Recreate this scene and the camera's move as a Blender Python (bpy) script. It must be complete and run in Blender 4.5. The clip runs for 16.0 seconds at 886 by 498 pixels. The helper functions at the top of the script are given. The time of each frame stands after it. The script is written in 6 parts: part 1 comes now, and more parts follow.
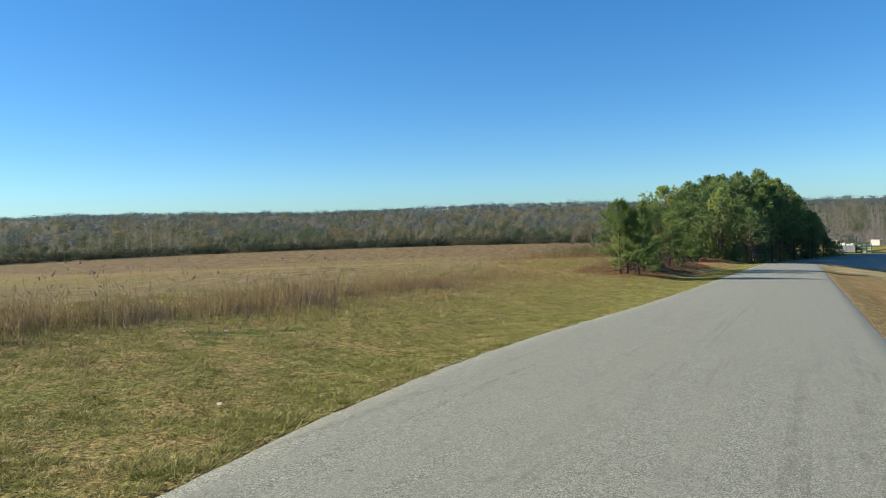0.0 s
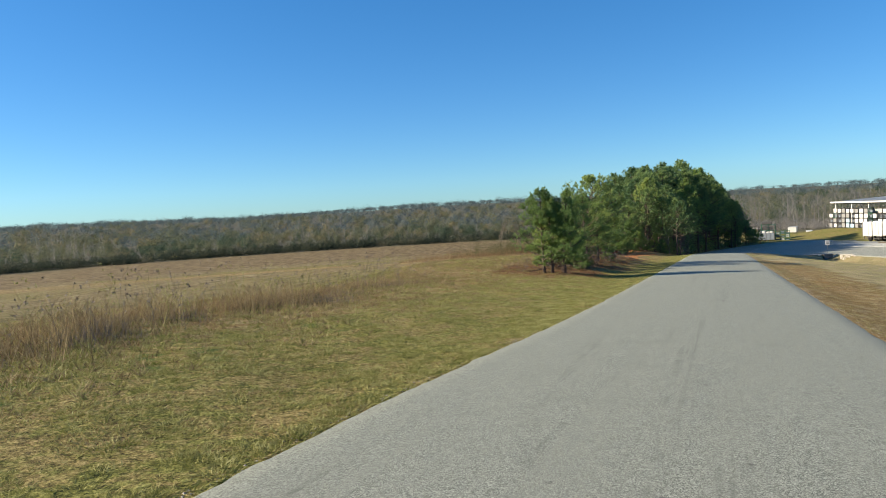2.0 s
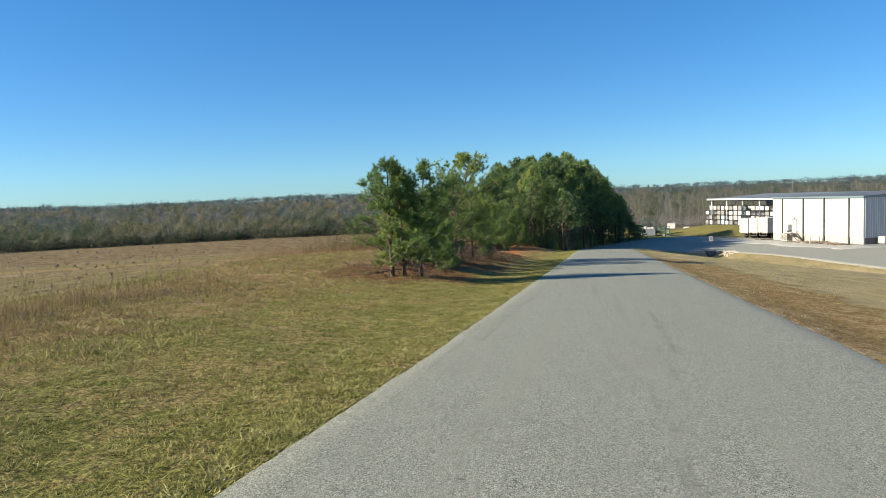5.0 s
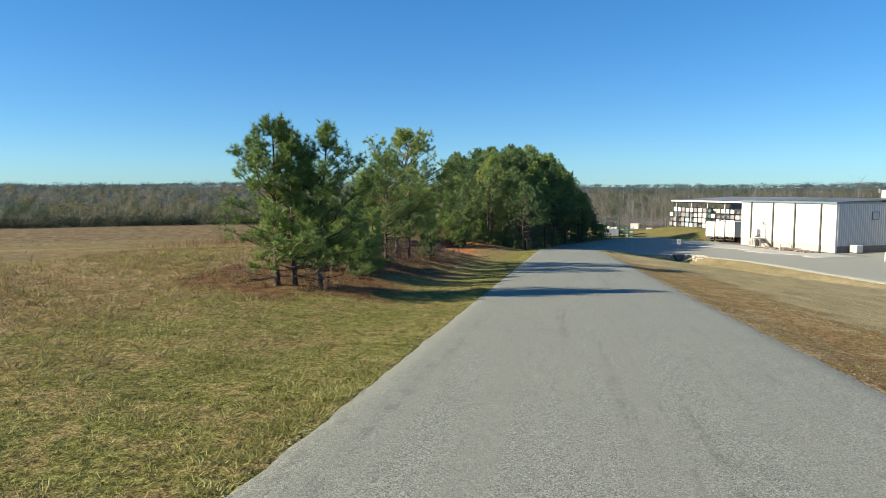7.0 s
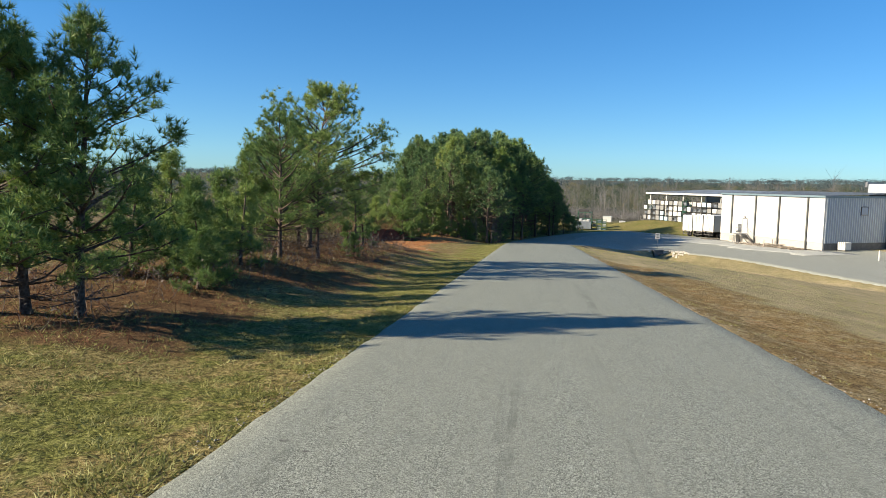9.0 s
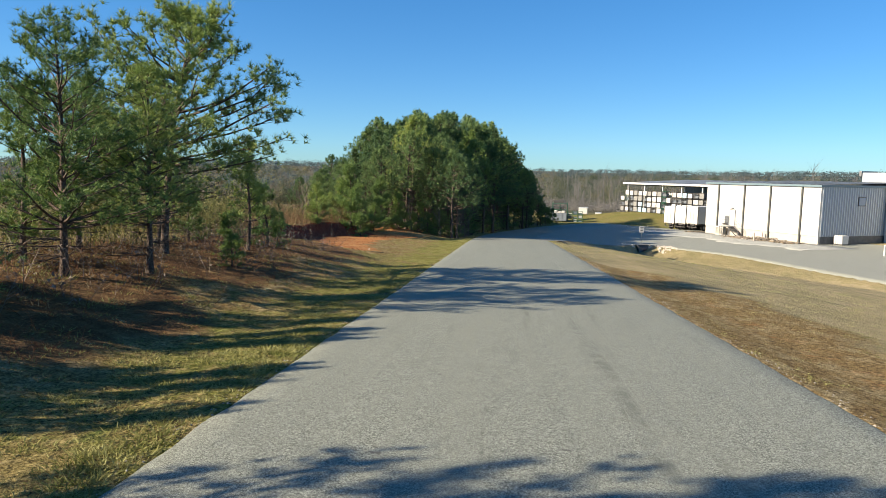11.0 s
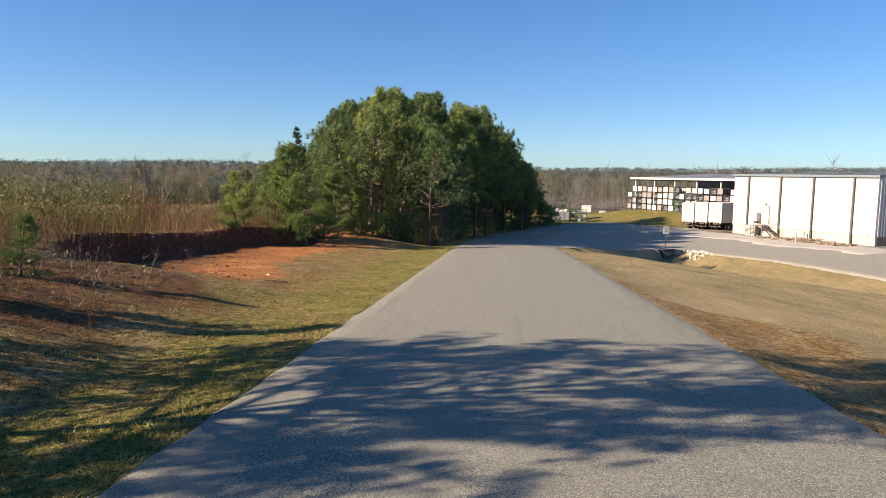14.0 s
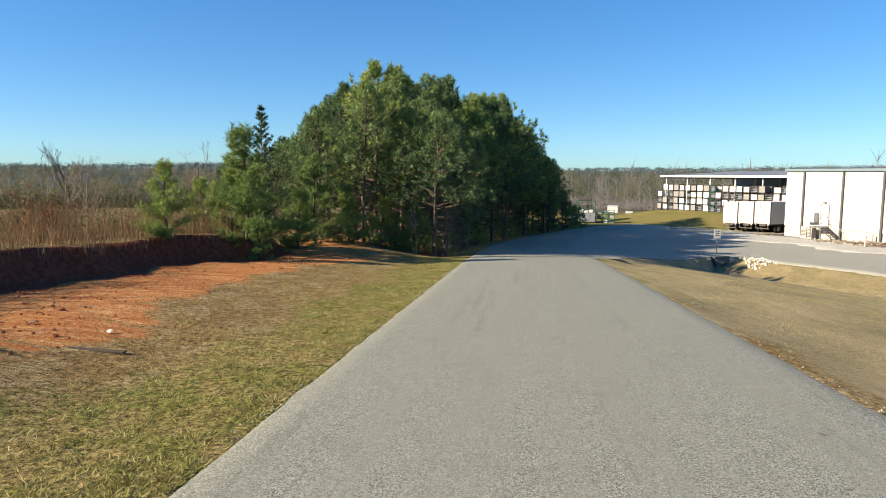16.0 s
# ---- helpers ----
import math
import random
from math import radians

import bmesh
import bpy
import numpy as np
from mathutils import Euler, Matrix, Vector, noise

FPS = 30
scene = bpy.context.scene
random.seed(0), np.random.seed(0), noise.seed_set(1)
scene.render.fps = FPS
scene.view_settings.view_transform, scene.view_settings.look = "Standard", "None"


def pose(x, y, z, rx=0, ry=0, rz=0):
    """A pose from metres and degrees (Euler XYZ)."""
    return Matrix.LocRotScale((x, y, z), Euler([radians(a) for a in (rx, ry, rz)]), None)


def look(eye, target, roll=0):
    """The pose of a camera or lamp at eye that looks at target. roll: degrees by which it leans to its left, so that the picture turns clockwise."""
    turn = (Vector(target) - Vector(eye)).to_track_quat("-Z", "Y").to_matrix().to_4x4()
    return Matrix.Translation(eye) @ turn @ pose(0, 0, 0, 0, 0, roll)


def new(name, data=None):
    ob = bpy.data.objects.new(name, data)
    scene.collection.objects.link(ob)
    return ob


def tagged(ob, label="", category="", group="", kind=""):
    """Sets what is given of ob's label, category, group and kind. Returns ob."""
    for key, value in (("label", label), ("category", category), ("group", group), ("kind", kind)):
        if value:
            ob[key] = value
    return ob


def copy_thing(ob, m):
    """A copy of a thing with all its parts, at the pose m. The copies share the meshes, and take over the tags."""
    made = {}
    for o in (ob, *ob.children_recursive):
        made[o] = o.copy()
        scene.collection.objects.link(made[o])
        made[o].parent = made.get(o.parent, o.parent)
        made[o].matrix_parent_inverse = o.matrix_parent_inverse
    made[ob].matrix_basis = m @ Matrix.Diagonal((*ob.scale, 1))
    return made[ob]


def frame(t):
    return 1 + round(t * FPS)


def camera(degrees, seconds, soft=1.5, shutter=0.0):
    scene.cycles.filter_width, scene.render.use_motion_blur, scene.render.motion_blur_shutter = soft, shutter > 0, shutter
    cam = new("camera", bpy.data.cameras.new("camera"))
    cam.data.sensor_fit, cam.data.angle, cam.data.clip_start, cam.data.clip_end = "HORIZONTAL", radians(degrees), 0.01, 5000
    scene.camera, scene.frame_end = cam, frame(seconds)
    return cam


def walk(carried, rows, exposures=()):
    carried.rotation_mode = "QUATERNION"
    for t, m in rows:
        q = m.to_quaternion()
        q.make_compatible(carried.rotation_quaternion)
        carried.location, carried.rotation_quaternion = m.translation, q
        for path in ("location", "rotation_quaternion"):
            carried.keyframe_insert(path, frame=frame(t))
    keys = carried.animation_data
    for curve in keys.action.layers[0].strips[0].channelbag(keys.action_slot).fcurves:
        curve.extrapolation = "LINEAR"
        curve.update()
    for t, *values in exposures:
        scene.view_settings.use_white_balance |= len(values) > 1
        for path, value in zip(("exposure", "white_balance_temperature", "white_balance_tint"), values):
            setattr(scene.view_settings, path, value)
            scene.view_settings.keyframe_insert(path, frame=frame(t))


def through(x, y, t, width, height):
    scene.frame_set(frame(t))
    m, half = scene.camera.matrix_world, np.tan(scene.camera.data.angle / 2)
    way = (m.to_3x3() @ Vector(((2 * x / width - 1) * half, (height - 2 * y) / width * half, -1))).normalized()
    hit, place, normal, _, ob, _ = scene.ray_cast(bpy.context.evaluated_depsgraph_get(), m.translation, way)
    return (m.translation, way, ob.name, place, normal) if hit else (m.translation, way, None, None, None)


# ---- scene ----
cam = camera(66.88, 16.0, soft=0.75)
ROWS = [  # seconds, x, y, z, and the turns about x, y and z in degrees
    (0, 1.918, -0.000, 2.002, 86.885, 1.444, 28.286),
    (0.5, 1.549, 1.503, 1.930, 86.799, 1.525, 26.798),
    (1, 1.243, 3.113, 1.844, 86.795, 2.043, 25.567),
    (1.5, 0.970, 4.820, 1.748, 86.719, 2.880, 24.385),
    (2, 0.737, 6.582, 1.641, 86.656, 3.121, 22.447),
    (2.5, 0.534, 8.390, 1.522, 86.471, 3.217, 20.728),
    (3, 0.349, 10.283, 1.397, 86.215, 3.217, 18.821),
    (3.5, 0.141, 12.241, 1.263, 86.104, 3.388, 17.241),
    (4, -0.021, 14.295, 1.055, 86.088, 3.130, 15.802),
    (6.5, -0.682, 24.774, 0.530, 85.152, 0.304, 10.469),
    (7, -0.674, 27.015, 0.391, 85.046, -0.108, 10.032),
    (7.5, -0.622, 29.335, 0.262, 84.912, -0.442, 9.358),
    (8, -0.601, 31.691, 0.113, 84.620, -0.826, 8.818),
    (8.5, -0.509, 34.118, -0.043, 84.392, -1.030, 8.164),
    (9, -0.454, 36.529, -0.215, 84.283, -1.040, 7.651),
    (11.5, -0.253, 48.606, -0.891, 83.568, -1.093, 5.125),
    (12, -0.193, 51.070, -1.027, 83.708, -0.916, 5.108),
    (12.5, -0.167, 53.481, -1.136, 83.750, -0.752, 4.918),
    (13, -0.138, 55.912, -1.306, 83.787, -0.670, 4.919),
    (13.5, -0.145, 58.364, -1.464, 83.797, -0.551, 5.090),
    (14, -0.226, 60.776, -1.606, 83.621, -0.651, 5.037),
    (14.5, -0.272, 63.234, -1.776, 83.799, -0.768, 5.555),
    (15, -0.317, 65.599, -1.915, 83.988, -0.528, 6.135),
    (15.5, -0.412, 67.915, -2.063, 83.801, -0.446, 6.421),
    (16, -0.505, 70.338, -2.109, 83.732, -0.270, 6.567),
]
walk(cam, [(t, pose(x, y, z, rx, ry, rz)) for t, x, y, z, rx, ry, rz in ROWS],
     [(0.0, 1.23, 6800, 11), (9.0, 1.22, 6770, 11), (12.0, 1.34, 7000, 13), (12.9, 1.34, 7100, 16), (13.6, 1.3, 7600, 28), (15.0, 1.32, 7900, 28), (15.6, 1.39, 7400, 19), (16.0, 1.39, 7250, 16)])

# ---- world, sun and exposure ----
SUN_TO = Vector((-0.842, -0.32, 0.434)).normalized()  # from the ground to the sun: low winter sun
world = bpy.data.worlds.new("sky")
scene.world = world
world.use_nodes = True
wn = world.node_tree
sky = wn.nodes.new("ShaderNodeTexSky")
sky.sky_type = "NISHITA"
sky.sun_disc = False
sky.sun_elevation = math.asin(SUN_TO.z)
sky.sun_rotation = math.atan2(SUN_TO.x, SUN_TO.y)
sky.altitude = 1500
sky.air_density, sky.dust_density, sky.ozone_density = 1.0, 0.6, 3.0
wn.nodes["Background"].inputs["Strength"].default_value = 0.107
deep = wn.nodes.new("ShaderNodeHueSaturation")
deep.inputs["Saturation"].default_value = 1.3
even = wn.nodes.new("ShaderNodeGamma")           # clear winter air: an evener, bluer dome
even.inputs["Gamma"].default_value = 0.75
blue_air = wn.nodes.new("ShaderNodeMix")
blue_air.data_type, blue_air.blend_type = "RGBA", "MULTIPLY"
blue_air.inputs["Factor"].default_value = 1.0
blue_air.inputs[7].default_value = (0.45, 0.74, 0.98, 1)
wn.links.new(sky.outputs["Color"], deep.inputs["Color"])
wn.links.new(deep.outputs["Color"], even.inputs["Color"])
wn.links.new(even.outputs["Color"], blue_air.inputs[6])
wn.links.new(blue_air.outputs[2], wn.nodes["Background"].inputs["Color"])
sun_data = bpy.data.lights.new("sun", "SUN")
sun_data.energy, sun_data.angle, sun_data.color = 5.0, radians(0.55), (1.0, 0.9, 0.73)
sun = new("sun", sun_data)
sun.matrix_world = look((-90, -20, 60), Vector((-90, -20, 60)) - SUN_TO)


# ---- materials ----
class Nodes:
    """Short hand for a node material."""

    def __init__(self, name, rough=0.8, metal=0.0, spec=0.3):
        self.m = bpy.data.materials.new(name)
        self.m.use_nodes = True
        self.t = self.m.node_tree
        self.b = self.t.nodes["Principled BSDF"]
        self.b.inputs["Roughness"].default_value = rough
        self.b.inputs["Metallic"].default_value = metal
        self.b.inputs["Specular IOR Level"].default_value = spec

    def put(self, socket, value):
        if isinstance(value, bpy.types.NodeSocket):
            self.t.links.new(value, socket)
        elif isinstance(value, (tuple, list)) and len(value) == 3 and socket.type == "RGBA":
            socket.default_value = (*value, 1)
        else:
            socket.default_value = value

    def pos(self):
        return self.t.nodes.new("ShaderNodeNewGeometry").outputs["Position"]

    def obj(self):
        return self.t.nodes.new("ShaderNodeTexCoord").outputs["Object"]

    def noise(self, scale, detail=4.0, rough=0.55, at=None, stretch=None, dist=0.0):
        n = self.t.nodes.new("ShaderNodeTexNoise")
        n.inputs["Scale"].default_value, n.inputs["Detail"].default_value = scale, detail
        n.inputs["Roughness"].default_value, n.inputs["Distortion"].default_value = rough, dist
        v = at or self.pos()
        if stretch:
            mp = self.t.nodes.new("ShaderNodeMapping")
            mp.inputs["Scale"].default_value = stretch
            self.t.links.new(v, mp.inputs["Vector"])
            v = mp.outputs["Vector"]
        self.t.links.new(v, n.inputs["Vector"])
        return n.outputs["Fac"]

    def voronoi(self, scale, at=None, feature="F1", out="Distance"):
        n = self.t.nodes.new("ShaderNodeTexVoronoi")
        n.feature = feature
        n.inputs["Scale"].default_value = scale
        self.t.links.new(at or self.pos(), n.inputs["Vector"])
        return n.outputs[out]

    def ramp(self, fac, *stops):
        n = self.t.nodes.new("ShaderNodeValToRGB")
        e = n.color_ramp.elements
        while len(e) < len(stops):
            e.new(0.5)
        for el, (p, c) in zip(e, stops):
            el.position = p
            el.color = (*c, 1) if isinstance(c, (tuple, list)) else (c, c, c, 1)
        self.put(n.inputs["Fac"], fac)
        return n.outputs["Color"]

    def mix(self, fac, a, b, mode="MIX"):
        n = self.t.nodes.new("ShaderNodeMix")
        n.data_type, n.blend_type = "RGBA", mode
        self.put(n.inputs["Factor"], fac)
        self.put(n.inputs["A"], a) if not isinstance(a, bpy.types.NodeSocket) else self.t.links.new(a, n.inputs[6])
        self.put(n.inputs["B"], b) if not isinstance(b, bpy.types.NodeSocket) else self.t.links.new(b, n.inputs[7])
        if not isinstance(a, bpy.types.NodeSocket):
            n.inputs[6].default_value = (*a, 1)
        if not isinstance(b, bpy.types.NodeSocket):
            n.inputs[7].default_value = (*b, 1)
        return n.outputs[2]

    def math(self, op, a, b=0.0):
        n = self.t.nodes.new("ShaderNodeMath")
        n.operation = op
        n.use_clamp = False
        self.put(n.inputs[0], a)
        self.put(n.inputs[1], b)
        return n.outputs[0]

    def attr(self, name):
        n = self.t.nodes.new("ShaderNodeAttribute")
        n.attribute_name = name
        s = self.t.nodes.new("ShaderNodeSeparateColor")
        self.t.links.new(n.outputs["Color"], s.inputs[0])
        return s.outputs

    def random(self):
        return self.t.nodes.new("ShaderNodeObjectInfo").outputs["Random"]

    def island(self):
        return self.t.nodes.new("ShaderNodeNewGeometry").outputs["Random Per Island"]

    def bump(self, height, strength=0.3, distance=0.02):
        n = self.t.nodes.new("ShaderNodeBump")
        n.inputs["Strength"].default_value, n.inputs["Distance"].default_value = strength, distance
        self.put(n.inputs["Height"], height)
        self.t.links.new(n.outputs["Normal"], self.b.inputs["Normal"])

    def color(self, value):
        self.put(self.b.inputs["Base Color"], value)
        return self


def plain(name, a, b, scale=6.0, rough=0.6, metal=0.0, bump=0.15, spec=0.3):
    """Paint or metal with grime: two tones mixed at two scales, and fine relief."""
    n = Nodes(name, rough, metal, spec)
    at = n.obj()
    f = n.mix(0.5, n.noise(scale, 5, at=at), n.noise(scale * 7, 3, at=at))
    n.color(n.mix(n.ramp(f, (0.36, 0.0), (0.64, 1.0)), a, b))
    n.bump(n.noise(scale * 12, 3, at=at), bump, 0.004)
    return n.m


def leafy(name, stops, through=0.25, rough=0.6, weights=(0.5, 0.35, 0.25, 0.9), shift=0.0):
    """Leaves, needles or blades: tone varies blade by blade and from plant to plant; some light passes through."""
    n = Nodes(name, rough, 0.0, 0.25)
    by_blade, by_plant, by_place, scale = weights
    f = n.math("ADD", n.math("MULTIPLY", n.island(), by_blade), n.math("MULTIPLY", n.random(), by_plant))
    f = n.math("ADD", f, n.math("MULTIPLY", n.noise(scale, 5, 0.65), by_place))
    n.color(n.ramp(n.math("ADD", f, shift), *stops))
    tr = n.t.nodes.new("ShaderNodeBsdfTranslucent")
    n.t.links.new(n.b.inputs["Base Color"].links[0].from_socket, tr.inputs["Color"])
    ms = n.t.nodes.new("ShaderNodeMixShader")
    ms.inputs[0].default_value = through
    n.t.links.new(n.b.outputs[0], ms.inputs[1])
    n.t.links.new(tr.outputs[0], ms.inputs[2])
    n.t.links.new(ms.outputs[0], n.t.nodes["Material Output"].inputs["Surface"])
    return n.m


def far_leafy(name, stops):
    """Far woods: tone varies from tree to tree more than from leaf to leaf."""
    n = Nodes(name, 0.85, 0.0, 0.15)
    f = n.math("ADD", n.math("MULTIPLY", n.noise(0.12, 3, 0.75), 2.9), n.math("MULTIPLY", n.island(), 0.12))
    n.color(n.ramp(n.math("SUBTRACT", f, 1.07), *stops))
    tr = n.t.nodes.new("ShaderNodeBsdfTranslucent")
    n.t.links.new(n.b.inputs["Base Color"].links[0].from_socket, tr.inputs["Color"])
    ms = n.t.nodes.new("ShaderNodeMixShader")
    ms.inputs[0].default_value = 0.42
    n.t.links.new(n.b.outputs[0], ms.inputs[1])
    n.t.links.new(tr.outputs[0], ms.inputs[2])
    n.t.links.new(ms.outputs[0], n.t.nodes["Material Output"].inputs["Surface"])
    return n.m


def ground_material():
    n = Nodes("ground_cover", 0.95, 0.0, 0.1)
    red, green, blue = n.attr("cover")[:3]      # bare red clay, fresh green, fallen needles
    field, stubble, dormant = n.attr("land")[:3]      # ploughed field, pale mown stubble
    fine, mid, big = n.mix(0.45, n.noise(9, 6, 0.75), n.noise(30, 4, 0.7)), n.noise(3.0, 6, 0.65), n.noise(0.35, 4, 0.6)
    tan = n.ramp(fine, (0.412, (0.0717, 0.0495, 0.0198)), (0.5, (0.252, 0.181, 0.0741)), (0.588, (0.459, 0.341, 0.162)))
    olive = n.ramp(fine, (0.412, (0.0355, 0.0401, 0.00836)), (0.5, (0.137, 0.139, 0.0314)), (0.588, (0.289, 0.28, 0.0876)))
    fresh = n.ramp(fine, (0.412, (0.0214, 0.0428, 0.00733)), (0.5, (0.0611, 0.104, 0.0182)), (0.588, (0.128, 0.165, 0.0439)))
    brown = n.ramp(fine, (0.412, (0.068, 0.0441, 0.0199)), (0.5, (0.217, 0.15, 0.0664)), (0.588, (0.401, 0.296, 0.147)))
    russet = n.ramp(fine, (0.412, (0.0657, 0.0397, 0.0164)), (0.5, (0.201, 0.134, 0.0529)), (0.588, (0.36, 0.256, 0.105)))
    straw = n.ramp(fine, (0.412, (0.0977, 0.0702, 0.0293)), (0.5, (0.293, 0.226, 0.11)), (0.588, (0.464, 0.378, 0.22)))
    patch = n.ramp(n.mix(0.4, n.noise(2.0, 6, 0.7), big), (0.46, 0.0), (0.54, 1.0))
    grass = n.mix(patch, n.mix(0.35, tan, olive), olive)
    grass = n.mix(n.ramp(n.math("MULTIPLY", green, n.math("ADD", mid, 0.45)), (0.3, 0.0), (0.6, 1.0)), grass, fresh)
    grass = n.mix(n.ramp(n.noise(1.3, 5, 0.65), (0.54, 0.0), (0.66, 0.5)), grass, brown)
    needles = n.ramp(n.mix(0.4, n.noise(22, 5, 0.75, stretch=(1, 2.5, 1)), n.noise(2.2, 5, 0.7)), (0.36, (0.0395, 0.0209, 0.0115)), (0.5, (0.13, 0.0715, 0.0321)), (0.64, (0.269, 0.181, 0.0848)))
    clay = n.ramp(n.mix(0.5, n.noise(1.6, 6, 0.75, stretch=(0.45, 2.0, 1), dist=0.6), n.noise(14, 5, 0.75)), (0.36, (0.219, 0.0643, 0.0226)), (0.5, (0.378, 0.153, 0.0512)), (0.62, (0.521, 0.353, 0.166)))
    soil = n.ramp(n.noise(0.8, 6, 0.7, stretch=(1, 0.25, 1)), (0.38, (0.0828, 0.0576, 0.03)), (0.52, (0.147, 0.109, 0.0571)), (0.66, (0.237, 0.192, 0.102)))
    pale = n.ramp(n.noise(1.5, 6, 0.7, stretch=(1, 0.3, 1)), (0.36, (0.0871, 0.0657, 0.0312)), (0.52, (0.174, 0.138, 0.0693)), (0.68, (0.282, 0.236, 0.131)))
    rag = n.math("SUBTRACT", n.math("MULTIPLY", n.mix(0.5, mid, fine), 0.9), 0.45)

    def over(mask, under, top):
        return n.mix(n.ramp(n.math("ADD", mask, rag), (0.38, 0.0), (0.62, 1.0)), under, top)

    grass = over(dormant, grass, n.mix(n.ramp(n.noise(1.5, 6, 0.75, stretch=(1.2, 0.7, 1)), (0.46, 0.0), (0.6, 0.9)), russet, straw))
    c = over(field, grass, soil)
    c = over(stubble, c, pale)
    c = over(blue, c, needles)
    wash = n.ramp(n.noise(1.1, 6, 0.75, stretch=(0.5, 2.0, 1), dist=0.5), (0.47, 0.0), (0.62, 0.5))
    c = over(n.math("SUBTRACT", red, wash), c, clay)
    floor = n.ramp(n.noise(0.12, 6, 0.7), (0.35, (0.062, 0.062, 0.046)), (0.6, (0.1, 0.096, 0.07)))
    wild, shaded_soil, mown = n.attr("rest")[:3]
    lawn = n.ramp(n.mix(0.5, n.noise(0.6, 6, 0.7, stretch=(1, 0.35, 1)), fine), (0.39, (0.18, 0.16, 0.088)), (0.5, (0.289, 0.241, 0.132)), (0.61, (0.398, 0.317, 0.188)))
    c = over(n.math("MULTIPLY", mown, 0.92), c, lawn)
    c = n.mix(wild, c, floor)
    # Dark bank soil; the shade on face and foot is put into this colour.
    c = over(shaded_soil, c, n.ramp(n.noise(6, 5, 0.7), (0.35, (0.158, 0.0366, 0.022)), (0.6, (0.256, 0.0732, 0.0403)), (0.75, (0.305, 0.122, 0.0733))))
    n.color(c)
    n.bump(n.mix(0.45, n.mix(0.5, fine, n.noise(9, 5, 0.7)), n.noise(3.2, 6, 0.75)), 1.0, 0.25)
    return n.m


def asphalt(name, light, worn):
    """Old sun-bleached asphalt with its stones, faint wheel lanes along y, and darker spots."""
    n = Nodes(name, 0.85, 0.0, 0.25)
    stone = n.mix(0.35, n.voronoi(120, out="Color"), n.voronoi(64, out="Color"))
    g = n.ramp(n.mix(0.5, stone, n.noise(110, 4, 0.8)), (0.35, tuple(v * 0.22 for v in light)), (0.5, light), (0.65, tuple(min(1, v * 2.25) for v in light)))
    lanes = n.ramp(n.noise(0.55, 5, 0.65, stretch=(3.0, 0.05, 1)), (0.4, 0.0), (0.6, 1.0))
    seam = n.ramp(n.noise(1.1, 6, 0.75, stretch=(2.6, 0.04, 1)), (0.56, 0.0), (0.64, 0.5))
    c = n.mix(n.math("MULTIPLY", lanes, 0.55), g, worn)
    blot = n.ramp(n.noise(0.9, 6, 0.7), (0.55, 0.0), (0.75, 0.35))
    c = n.mix(blot, c, tuple(v * 0.78 for v in light))
    spot = n.ramp(n.noise(5.0, 3, 0.6), (0.7, 0.0), (0.74, 0.7))
    c = n.mix(spot, c, (0.07, 0.065, 0.06))
    c = n.mix(n.math("MULTIPLY", seam, n.ramp(n.noise(3, 4, 0.7), (0.4, 0.0), (0.6, 1.0))), c, tuple(v * 0.5 for v in light))
    n.color(c)
    n.bump(n.mix(0.5, n.noise(90, 3, 0.8), n.noise(18, 4)), 0.8, 0.02)
    return n.m


def corrugated(name, a, b):
    n = Nodes(name, 0.45, 0.0, 0.4)
    at = n.obj()
    streak = n.noise(3.0, 5, 0.65, at=at, stretch=(2.5, 2.5, 0.15))
    n.color(n.mix(n.ramp(n.mix(0.4, streak, n.noise(9, 4, at=at)), (0.35, 0.0), (0.7, 1.0)), a, b))
    n.bump(n.noise(4, 3, at=at), 0.08, 0.01)
    return n.m


